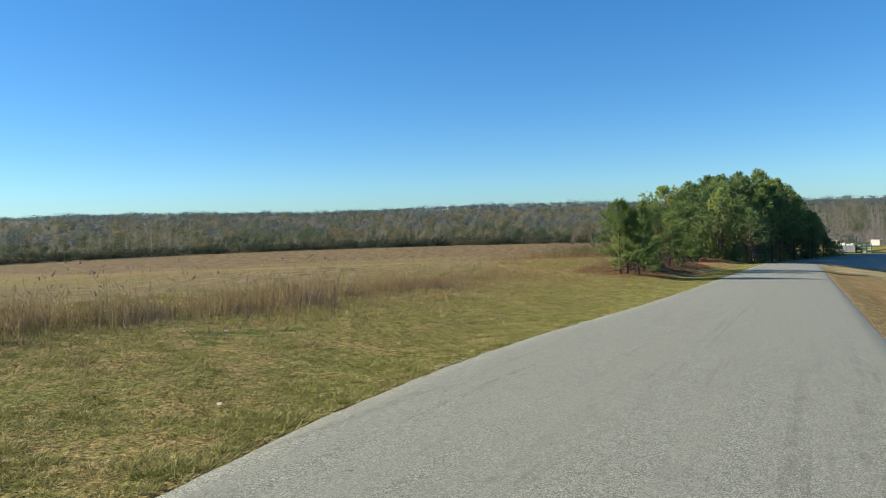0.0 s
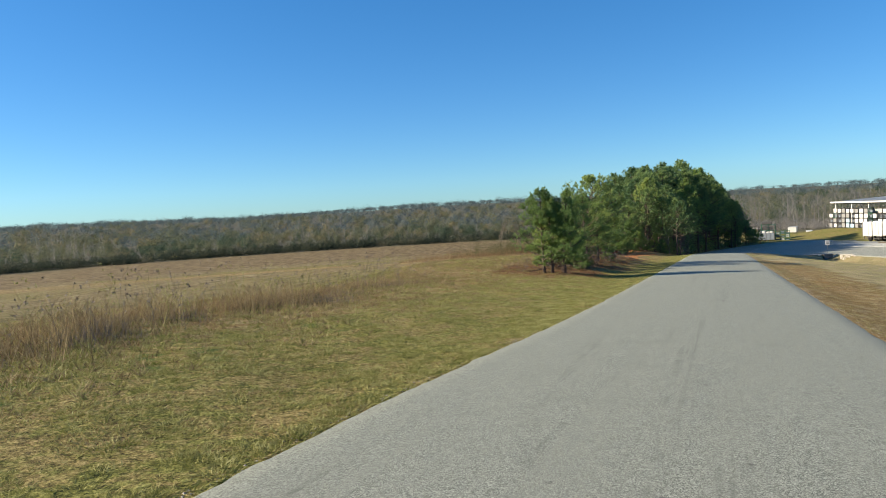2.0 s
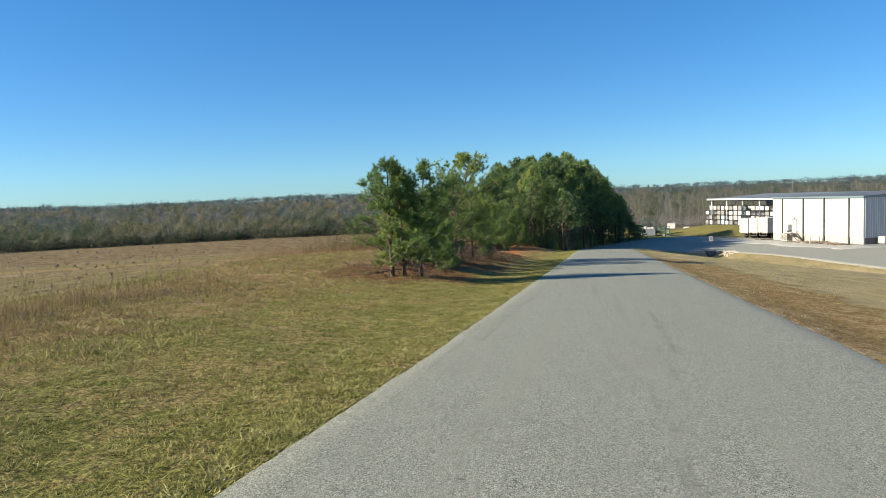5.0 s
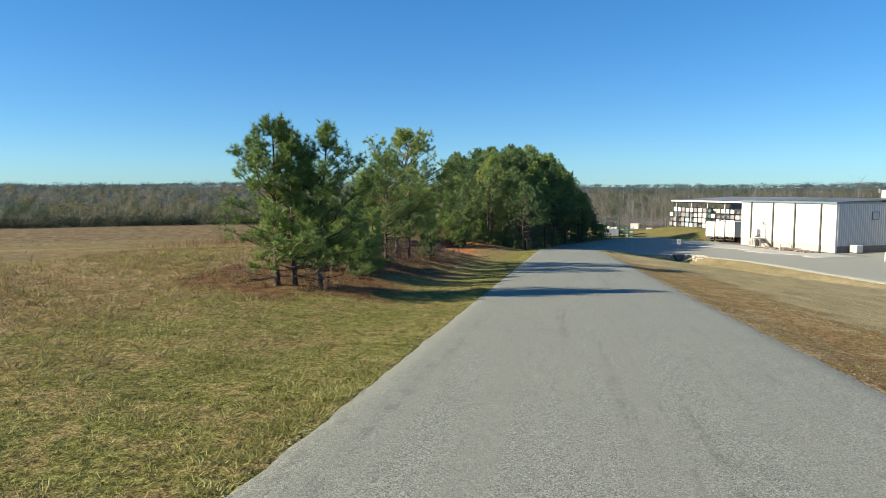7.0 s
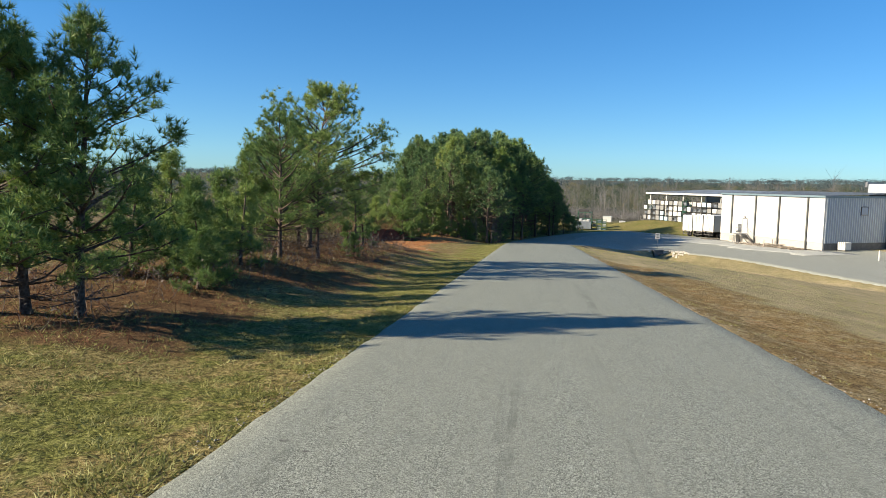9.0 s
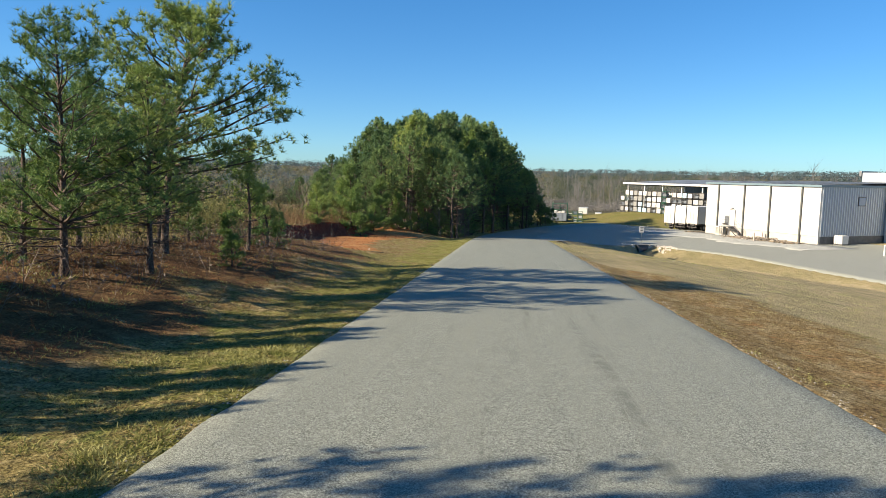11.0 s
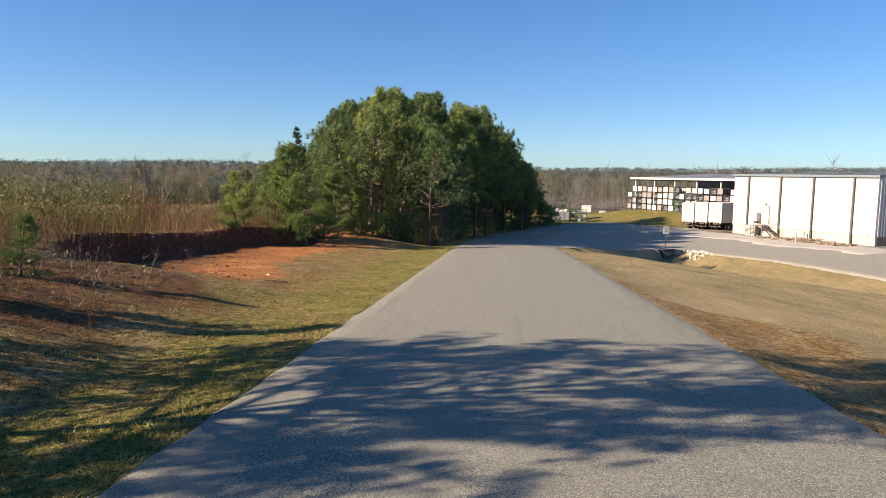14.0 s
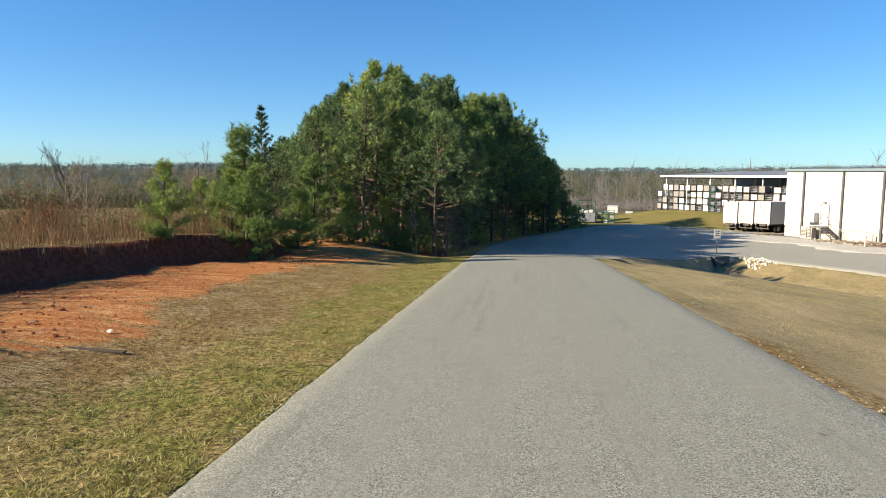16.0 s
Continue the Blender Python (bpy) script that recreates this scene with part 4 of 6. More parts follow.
def sapling(seed, height):
    """A leafless young tree: a thin trunk that forks into steep fine branches."""
    rnd = random.Random(seed)
    ob = empty("bare_tree", Matrix(), "leafless grey young tree with fine twigs", "tree", "bare trees on the bank")
    verts, faces = [], []

    def grow(p, d, ln, r, level):
        path = [p]
        for k in range(3):
            d = (d + Vector((rnd.gauss(0, 0.12), rnd.gauss(0, 0.12), 0.06))).normalized()
            path.append(path[-1] + d * ln / 3)
        tube(path, [r, r * 0.85, r * 0.65, r * 0.45], 5 if level == 0 else 3, verts, faces)
        if level < 4:
            for k in range(rnd.randint(3, 4) + (level == 0) * 3):
                q = path[1].lerp(path[3], rnd.random()) if level else path[0].lerp(path[3], rnd.uniform(0.25, 1))
                e = (d + Vector((rnd.gauss(0, 0.55), rnd.gauss(0, 0.55), rnd.uniform(0, 0.4)))).normalized()
                grow(q, e, ln * rnd.uniform(0.36, 0.55), max(r * 0.42, 0.004), level + 1)

    grow(Vector((0, 0, -0.1)), Vector((rnd.gauss(0, 0.06), rnd.gauss(0, 0.06), 1)), height * 0.72, 0.02 + 0.008 * height, 0)
    link_mesh("trunk", verts, faces, MAT["sapling"], ob)
    return ob


BARE = [sapling(3, 4.6), sapling(4, 3.4), sapling(6, 5.2)]
for k, (x, y, size) in enumerate(((-15.2, 104.6, 1.0), (-16.8, 99.8, 0.8), (-18.6, 106.0, 1.05), (-20.5, 98.0, 0.9), (-22.5, 103.0, 1.0), (-14.6, 108.2, 1.1), (-17.4, 94.0, 0.7), (-24.5, 95.0, 0.85), (-26.5, 108.0, 1.0), (-19.8, 90.0, 0.75), (-13.5, 72.8, 0.55), (-14.8, 76.5, 0.6), (-8.8, 107.2, 0.8), (-7.4, 108.0, 0.95), (-6.2, 107.0, 0.7), (-5.4, 108.6, 0.9), (-9.8, 108.8, 1.0), (-4.9, 110.4, 0.8), (-7.0, 110.0, 1.05), (-4.6, 112.6, 0.85), (-4.4, 115.2, 0.8), (-4.2, 118.0, 0.9), (-33.0, 150.0, 1.9), (-28.0, 158.0, 2.1), (-41.0, 152.0, 1.7), (-37.0, 166.0, 2.1), (-23.5, 146.0, 1.7), (-48.0, 160.0, 1.9))):
    plant(BARE[k % 3], x, y, size, 67 * k)
for proto in BARE:
    for ob in (*proto.children, proto):
        bpy.data.objects.remove(ob)

# tall broom grass and brush behind the clay bank and the pines
x, y = scatter(26000, -34, -12.5, 74, 112)
keep = (x < cut_mask(x, y)[1] - 0.22) & (rng.random(len(x)) < 0.35 + 0.65 * step(-26, -14, x))
x, y = x[keep], y[keep]
v, f = twiggy(rng, len(x), (x, y), 0.5 + (0.8 + 0.5 * step(82, 92, y) * (x > -20)) * rng.random(len(x)) ** 1.2, 0.2, 0.016, 2)
stuff("broom_grass", v, f, MAT["broom"], "tall straw-coloured broom grass on the bank", "grass")
x, y = scatter(2300, -27, -11.0, 60, 118)
keep = (x < -12.5) & (x < cut_mask(x, y)[1] - 1.0) & (y > 74) | (y < 74) & (x > -16)
x, y = x[keep], y[keep]
v, f = twiggy(rng, len(x), (x, y), 0.8 + 1.5 * rng.random(len(x)), 0.3, 0.02, 7)
tips = v[2::3]
v2, f2 = leaf_bits(rng, tips[rng.random(len(tips)) < 0.5], 0.1, 4, 0.07)
stuff("brush", np.concatenate([v, v2]), np.concatenate([f, f2 + len(v)]), MAT["shrub"], "tangled half-bare olive brush", "shrub")
# leafy yellow-green brush behind the pines
x, y = scatter(4200, -23.0, -10.8, 59, 86)
ok = (wave(x, y, 1.4, 0.7) > -0.5) & (x > -0.26 * (y - 12)) & (x < np.where(y < 76, -11.2 - 0.06 * (y - 60), -14.2))
x, y = x[ok], y[ok]
v, f = twiggy(rng, len(x), (x, y), 0.8 + 1.2 * rng.random(len(x)), 0.3, 0.02, 7)
tips = v[2::3]
v2, f2 = leaf_bits(rng, tips[rng.random(len(tips)) < 0.55], 0.12, 3, 0.085)
stuff("leafy_brush", np.concatenate([v, v2]), np.concatenate([f, f2 + len(v)]), MAT["brush_leaf"], "yellow-green leafy brush behind the pines", "shrub")
# a rusty shrub among the broom grass
x, y = -18.8 + rng.normal(size=160) * 0.6, 94.0 + rng.normal(size=160) * 0.6
v, f = twiggy(rng, 160, (x, y), 1.0 + 0.9 * rng.random(160), 0.3, 0.02, 6)
tips = v[2::3]
v2, f2 = leaf_bits(rng, tips[rng.random(len(tips)) < 0.6], 0.1, 4, 0.08)
stuff("rusty_shrub", np.concatenate([v, v2]), np.concatenate([f, f2 + len(v)]), MAT["rust_leaf"], "shrub with rust-red dead leaves in the broom grass", "shrub")
# bare undergrowth under the pines and in the woods
x1, y1 = scatter(700, -12.5, -7.6, 46, 76)
x2, y2 = scatter(3200, -22, 10, 106, 178)
x3, y3 = scatter(150, -12, -4.2, 106, 113)
x, y = np.concatenate([x1, x2, x3]), np.concatenate([y1, y2, y3])
keep = (y < 80) | (x < -4.0 + np.clip(y - 122, 0, None) ** 2 * 0.0047)
x, y = x[keep], y[keep]
v, f = twiggy(rng, len(x), (x, y), np.where(y < 80, 0.8, np.where(y < 113, 1.5, 2.0)) * (0.3 + 1.1 * rng.random(len(x)) ** 1.5), 0.45, 0.016, 8)
tips = v[2::3]
v2, f2 = leaf_bits(rng, tips[rng.random(len(tips)) < 0.12], 0.08, 3, 0.06)
stuff("undergrowth", np.concatenate([v, v2]), np.concatenate([f, f2 + len(v)]), MAT["twig"], "bare grey-brown twigs of undergrowth", "undergrowth")

# mown grass of the verges, in tufts
def tufts(n, x, y, blades, low, high, lean, width):
    """Tussocks: blades that stand up in the middle and lean outwards at the rim."""
    m = n * blades
    off = rng.normal(size=(m, 2)) * 0.075
    bx, by = np.repeat(x, blades) + off[:, 0], np.repeat(y, blades) + off[:, 1]
    h = np.repeat(0.55 + 0.9 * rng.random(n), blades) * (low + (high - low) * rng.random(m))
    base = np.stack([bx, by, land_z(bx, by) - 0.015], -1)
    tip = base + np.concatenate([off * lean + rng.normal(size=(m, 2)) * 0.5 * h[:, None], h[:, None] + 0.015], 1)
    side = np.cross(tip - base, rng.normal(size=(m, 3)))
    side *= 0.5 * width / (np.linalg.norm(side, axis=1, keepdims=True) + 1e-9)
    v = np.stack([base - side, base + side, tip], 1).reshape(-1, 3)
    return v, np.arange(len(v)).reshape(-1, 3)


nl, nr = 86000, 22000
x = np.concatenate([ROAD_L - 0.1 - rng.random(nl) ** 1.5 * 13.5, ROAD_R + 0.12 + rng.random(nr) ** 1.4 * 14])
y = np.concatenate([1 + rng.random(nl) ** 1.3 * 108, 8 + rng.random(nr) ** 1.1 * 100])
x = x + left_shift(y) * np.exp(-((x - ROAD_L) / 3.0) ** 2)
cov = covers(x, y)
lumps = rng.normal(size=(256, 256))
clump = lumps[(x / 0.21).astype(int) % 256, (y / 0.21).astype(int) % 256] + lumps[(x / 0.77 + 41).astype(int) % 256, (y / 0.77).astype(int) % 256] + 0.6 * rng.normal(size=len(x))
keep = (clump > 0.0) & (rng.random(len(x)) > np.where(y > 71, 0.88, 0.6) * cov[5]) & (rng.random(len(x)) > np.maximum(cov[0] * 1.3, cov[2] * 0.85)) & (y < apron_y(x) - 0.3) & (x < drive_edge(y) - 0.5)
x, y = x[keep], y[keep]
right = x > 0
v, f = tufts((~right).sum(), x[~right], y[~right], 14, 0.012, 0.048, 0.55, 0.017)
v2, f2 = tufts(right.sum(), x[right], y[right], 10, 0.01, 0.032, 0.5, 0.015)
v, f = np.concatenate([v, v2]), np.concatenate([f, f2 + len(v)])
stuff("grass", v, f, MAT["blade"], "short winter grass, half green and half straw", "grass")
# taller clumps left standing in the rough grass beside the field
n = 15000
x, y = -5.5 - rng.random(n) ** 0.8 * 16, rng.uniform(6, 62, n)
ok = (wave(x, y, 1.7, 0.8) + 0.7 * rng.normal(size=n) > 0) & (x < -6.5 - 2.5 * rng.random(n)) & (rng.random(n) > covers(x, y)[2])
x, y = x[ok], y[ok]
for k, (key, label) in enumerate((("blade", "rough clumps of winter grass beside the field"), ("dry", "brown clumps of dead grass beside the field"))):
    v, f = tufts(len(x[k::2]), x[k::2], y[k::2], 12, 0.04, 0.15, 1.0, 0.02)
    stuff("grass_clumps", v, f, MAT[key], label, "grass")
# rusty dead weeds round the pine trunks
x, y = scatter(4200, -12.5, -6.2, 45, 72.5)
ok = rng.random(len(x)) < 0.25 + 0.75 * np.clip(covers(x, y)[2], 0, 1) * (wave(x, y, 1.1, 0.4) > -0.2)
x, y = x[ok], y[ok]
v, f = twiggy(rng, len(x), (x, y), 0.12 + 0.4 * rng.random(len(x)) ** 2, 0.5, 0.014, 4)
stuff("dead_brush", v, f, MAT["rust_leaf"], "low rusty dead weeds among the pine trunks", "weeds")
# fallen needles and dead stalks lying under the pines
x, y = scatter(120000, -15.5, -4.2, 41, 79)
keep = rng.random(len(x)) < covers(x, y)[2]
x, y = x[keep], y[keep]
v, f = twiggy(rng, len(x), (x, y), 0.03 + 0.05 * rng.random(len(x)), 2.4, 0.014, 0)
stuff("pine_straw", v, f, MAT["straw"], "rust-coloured fallen pine needles", "pine straw")


# ---- far woods ----
def far_tree_points(n, r0, r1, a0, a1, power=1.0):
    """Places in a sector round the road's middle; angles in degrees to the left of the road's line."""
    r = r0 + (r1 - r0) * rng.random(n) ** power
    a = np.radians(rng.uniform(a0, a1, n))
    return -np.sin(a) * r, 20 + np.cos(a) * r


def far_crowns(x, y, h, wid, per, size, low=0.08):
    """Crowns of far trees: loose clumps on an uneven outline."""
    n = len(x)
    u = rng.normal(size=(n, per, 3))
    u /= np.linalg.norm(u, axis=2, keepdims=True)
    lump = 1 + 0.22 * np.sin(u[..., 0] * 5 + x[:, None]) * np.sin(u[..., 2] * 6 + y[:, None]) + 0.1 * rng.normal(size=(n, per))
    rad = rng.random((n, per)) ** 0.3 * lump
    mid, half = (1 + low) / 2, (1 - low) / 2
    c = np.stack([x, y, land_z(x, y)], -1)[:, None] + np.stack([u[..., 0] * wid[:, None] * rad, u[..., 1] * wid[:, None] * rad, h[:, None] * (mid + half * u[..., 2] * rad)], -1)
    c, out = c.reshape(-1, 3), u.reshape(-1, 3) + [0, 0, 0.3] + 0.3 * rng.normal(size=(n * per, 3))
    a = np.cross(out, rng.normal(size=c.shape))
    a /= np.linalg.norm(a, axis=1, keepdims=True)
    b = np.cross(out, a)
    b /= np.linalg.norm(b, axis=1, keepdims=True)
    s = size * rng.uniform(0.6, 1.4, (len(c), 1))
    v = np.stack([c - a * s * 0.5 - b * s * 0.4, c + a * s * 0.5 - b * s * 0.4, c + b * s * 0.5], 1).reshape(-1, 3)
    return v, np.arange(len(v)).reshape(-1, 3)


def far_stems(x, y, h, width, splits):
    """Bare trees: a pale stem and steep fine branches."""
    n = len(x)
    base = np.stack([x, y, land_z(x, y)], -1)
    top = base + np.stack([rng.normal(size=n) * h * 0.05, rng.normal(size=n) * h * 0.05, h], -1)
    out = []

    def sliver(a, b, w):
        d = b - a
        s = np.cross(d, rng.normal(size=d.shape))
        s /= np.linalg.norm(s, axis=1, keepdims=True) + 1e-9
        out.append(np.stack([a - s * w / 2, a + s * w / 2, b], 1))

    sliver(base, top, width * 1.6)
    for k in range(splits):
        f = rng.uniform(0.3, 0.85, (n, 1))
        a = base + (top - base) * f
        d = np.concatenate([rng.normal(size=(n, 2)) * 0.45, rng.uniform(0.6, 1.1, (n, 1))], 1)
        sliver(a, a + d * h[:, None] * rng.uniform(0.12, 0.36, (n, 1)), width * rng.uniform(0.35, 0.8))
    v = np.concatenate(out).reshape(-1, 3)
    return v, np.arange(len(v)).reshape(-1, 3)


def far_band(name, n, r0, r1, a0, a1, shares, hmin, hmax, per, bit, stem, label, green="far_green", wide=1.0):
    """A belt of far woods. shares: how much of it is evergreen, olive and tan; the rest is bare."""
    x, y = far_tree_points(n, r0, r1, a0, a1)
    h = rng.uniform(hmin, hmax, n) * rng.uniform(0.8, 1.1, n) * (0.9 + 0.3 * wave(x, y, 23.0, 0.5))
    pick = np.clip(rng.random(n) * 0.75 + 0.25 * (0.5 + wave(x, y, 31.0, 0.3)), 0, 0.999)
    lo = 0.0
    for share, kind, key, text in zip(shares, ("evergreens", "olive_trees", "tan_trees"), (green, "far_olive", "far_tan"), ("evergreen", "olive-leaved", "tan-leaved")):
        g = (pick >= lo) & (pick < lo + share)
        lo += share
        if g.sum() == 0:
            continue
        v, f = far_crowns(x[g], y[g], h[g] * 0.92, h[g] * wide * rng.uniform(0.34, 0.56, g.sum()), per, bit)
        stuff(name + "_" + kind, v, f, MAT[key], "far " + text + " trees, " + label, "woods", True)
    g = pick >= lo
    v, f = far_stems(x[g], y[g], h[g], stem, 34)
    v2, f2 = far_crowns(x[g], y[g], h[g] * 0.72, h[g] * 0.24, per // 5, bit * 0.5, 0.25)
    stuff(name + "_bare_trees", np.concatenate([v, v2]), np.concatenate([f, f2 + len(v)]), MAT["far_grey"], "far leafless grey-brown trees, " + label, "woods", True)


far_band("field_woods", 950, 284, 400, 4, 72, (0.34, 0.22, 0.09), 3.5, 10, 300, 0.36, 0.12, "beyond the field")
# The hill and ridge evergreens below take the haze-tinted colour.
far_band("hill_woods", 1500, 400, 780, 5, 72, (0.42, 0.26, 0.1), 7, 12, 130, 0.75, 0.2, "on the hill behind the field", "far_haze", 1.25)
far_band("slope_woods", 1300, 380, 780, -60, 5, (0.42, 0.16, 0.06), 7, 12.5, 110, 0.6, 0.2, "on the slope behind the yard", wide=1.2)
far_band("ridge_woods", 3000, 780, 1300, -60, 72, (0.97, 0.0, 0.0), 7, 10, 48, 1.2, 0.3, "along the horizon", "far_haze", 2.2)
far_band("yard_woods", 1050, 240, 380, -45, 6, (0.26, 0.16, 0.05), 5, 14.5, 150, 0.34, 0.15, "behind the yard")
# dark hedge at the foot of the woods
x, y = far_tree_points(1300, 272, 288, 4, 74)
v, f = far_crowns(x, y, rng.uniform(1.6, 5.0, len(x)), rng.uniform(1.4, 3.4, len(x)), 80, 0.38, -0.1)
stuff("hedge", v, f, MAT["far_hedge"], "dark tangled hedge at the foot of the woods", "hedge", True)
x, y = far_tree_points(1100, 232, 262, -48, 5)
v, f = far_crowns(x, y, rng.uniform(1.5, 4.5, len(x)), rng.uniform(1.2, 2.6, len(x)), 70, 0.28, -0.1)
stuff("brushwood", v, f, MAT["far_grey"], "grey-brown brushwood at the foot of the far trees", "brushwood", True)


# ---- warehouse and yard ----
def frame_at(x, y, z, ux, uy):
    """A frame whose x runs along (ux, uy) and whose z is up."""
    return pose(x, y, z, 0, 0, math.degrees(math.atan2(uy, ux)))


WALL = Vector((0.454, -0.891, 0)).normalized()   # along the white wall, towards the viewer
W0 = (31.19, 155.19, -9.13)
WLEN, EAVE = 20.08, 7.92
warehouse = empty("warehouse", frame_at(*W0, WALL.x, WALL.y), "white metal warehouse with downpipes, concrete base and ribbed grey end wall", "warehouse")
part("base_wall", box(0.02, 0.02, -1.2, WLEN - 0.02, 30, 1.25), MAT["base"], warehouse, "cream concrete base")
PIPES = (2.53, 7.55, 12.2, 17.31)
cuts = [0.0, *PIPES, WLEN]
for a, b in zip(cuts, cuts[1:]):
    part("wall_panel", box(a + 0.01, -0.06, 1.25, b - 0.01, 0.3, EAVE - 0.25), MAT["white_wall"], warehouse)
for p in PIPES:
    pipe = part("downpipe", box(p - 0.11, -0.24, 0.1, p + 0.11, -0.065, EAVE - 0.1, 0.03), MAT["pipe"], warehouse)
part("end_wall", box(WLEN - 0.3, 0.3, 1.2, WLEN - 0.02, 34, EAVE - 0.25), MAT["end_wall"], warehouse)
# Paler metal paints grazing sunlight onto the ribs.
for k in range(74):
    y0 = 0.25 + k * 0.45
    part("wall_rib", box(WLEN - 0.02, y0, 1.2, WLEN + 0.06, y0 + 0.14, EAVE - 0.25), MAT["grey_wall"], warehouse)
# Darker concrete than the cream base along the front.
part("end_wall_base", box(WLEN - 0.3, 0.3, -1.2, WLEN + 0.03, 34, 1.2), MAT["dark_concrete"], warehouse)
part("far_wall", box(0.0, 0.3, 1.25, 0.3, 34, EAVE - 0.25), MAT["white_wall"], warehouse)
part("back_wall", box(0.0, 34, 0.0, WLEN, 34.3, EAVE - 0.25), MAT["white_wall"], warehouse)
part("eave_trim", box(-0.15, -0.32, EAVE - 0.25, WLEN + 0.2, 0.0, EAVE + 0.05, 0.02), MAT["trim"], warehouse, "blue-grey eave trim")
part("eave_trim", box(WLEN, 0.0, EAVE - 0.25, WLEN + 0.2, 34.4, EAVE + 0.05, 0.02), MAT["trim"], warehouse)
bm = bmesh.new()
vs = [bm.verts.new(p) for p in ((-0.2, -0.35, EAVE + 0.05), (WLEN + 0.25, -0.35, EAVE + 0.05), (WLEN + 0.25, 17, EAVE + 0.5), (-0.2, 17, EAVE + 0.5), (WLEN + 0.25, 34.5, EAVE + 0.05), (-0.2, 34.5, EAVE + 0.05))]
bm.faces.new(vs[:4]), bm.faces.new((vs[3], vs[2], vs[4], vs[5]))
bmesh.ops.solidify(bm, geom=bm.faces[:], thickness=0.12)
roof = part("roof", bm, MAT["roof"], warehouse, "low galvanised metal roof")
for k in range(28):
    x0 = -0.1 + k * 0.74
    bm = bmesh.new()
    q = [bm.verts.new(p) for p in ((x0, -0.35, EAVE + 0.06), (x0 + 0.05, -0.35, EAVE + 0.06), (x0 + 0.05, 17, EAVE + 0.51), (x0, 17, EAVE + 0.51))]
    bm.faces.new(q)
    bmesh.ops.solidify(bm, geom=bm.faces[:], thickness=-0.06)
    part("roof_seam", bm, MAT["roof"], roof)
# personnel door with landing, steps and rail
door = part("door", box(5.0, -0.12, 1.55, 5.95, -0.06, 3.85, 0.01), MAT["door"], warehouse, "pale steel personnel door")
part("door_frame", box(4.9, -0.1, 1.5, 6.05, -0.055, 3.95), MAT["steel"], door)
part("handle", box(5.78, -0.2, 2.5, 5.88, -0.12, 2.6, 0.01), MAT["dark"], door)
part("lamp", box(5.3, -0.3, 4.1, 5.6, -0.06, 4.25, 0.03), MAT["steel"], warehouse)
window = part("window", box(WLEN + 0.0, 6.85, 5.2, WLEN + 0.08, 8.25, 6.45), MAT["dark"], warehouse, "small dark window high in the end wall")
part("pane", box(WLEN + 0.075, 6.95, 5.3, WLEN + 0.1, 8.15, 6.35), MAT["glass"], window)

stairs = empty("stairs", warehouse.matrix_world @ pose(4.85, -0.1, 0.0), "steel steps with handrail up to the warehouse door", "stairs")
part("landing", box(-0.1, -1.4, 1.38, 1.4, -0.05, 1.5), MAT["steel"], stairs)
for k in range(7):
    part("tread", box(1.4 + k * 0.26, -1.3, 1.2 - k * 0.19, 1.68 + k * 0.26, -0.2, 1.25 - k * 0.19), MAT["steel"], stairs)
for yy0 in (-1.38, -0.16):
    part("stringer", rod((1.35, yy0, 1.35), (3.3, yy0, -0.1), 0.07, sides=6), MAT["dark"], stairs)
    part("handrail", rod((1.35, yy0, 2.45), (3.25, yy0, 0.95), 0.03), MAT["steel"], stairs)
    part("rail_post", rod((1.4, yy0, 1.3), (1.4, yy0, 2.45), 0.025), MAT["steel"], stairs)
    part("rail_post", rod((3.2, yy0, 0.0), (3.2, yy0, 1.0), 0.025), MAT["steel"], stairs)
for xx0 in (0.0, 1.3):
    part("leg", rod((xx0, -1.3, -0.3), (xx0, -1.3, 1.4), 0.05), MAT["steel"], stairs)
part("handrail", rod((-0.05, -1.38, 2.45), (1.4, -1.38, 2.45), 0.03), MAT["steel"], stairs)

for k, (px0, w, d, h) in enumerate(((3.3, 0.75, 0.8, 1.35), (4.15, 0.6, 0.7, 1.3))):
    unit = empty("air_conditioner", warehouse.matrix_world @ pose(px0, -1.1, 0.0), "boxy pale air conditioning unit against the warehouse wall", "air conditioner", "units at the wall")
    part("housing", box(0, 0, -0.3, w, d, h, 0.03), MAT["concrete"], unit)
    for s in range(6):
        part("louvre", box(0.06, -0.03, 0.25 + s * 0.16, w - 0.06, 0.0, 0.33 + s * 0.16), MAT["pipe"], unit)
hood = empty("wall_duct", warehouse.matrix_world @ pose(3.5, -0.1, 1.9), "white boxed duct on the warehouse wall", "duct")
part("duct", box(0, -0.7, 0, 1.2, 0.03, 1.1, 0.03), MAT["white"], hood)

tank = empty("storage_tank", warehouse.matrix_world @ pose(WLEN + 1.0, 3.0, 0.2), "white caged liquid container standing by the end wall", "tank")
part("body", box(-0.6, -0.6, 0.12, 0.6, 0.6, 1.25, 0.08), MAT["white"], tank)
part("pallet", box(-0.62, -0.62, -0.05, 0.62, 0.62, 0.12), MAT["dark"], tank)
for k in range(5):
    part("cage_bar", box(-0.63, -0.63 + k * 0.305, 0.1, -0.605, -0.6 + k * 0.305, 1.28), MAT["steel"], tank)
    part("cage_bar", box(-0.63 + k * 0.305, -0.64, 0.1, -0.6 + k * 0.305, -0.61, 1.28), MAT["steel"], tank)

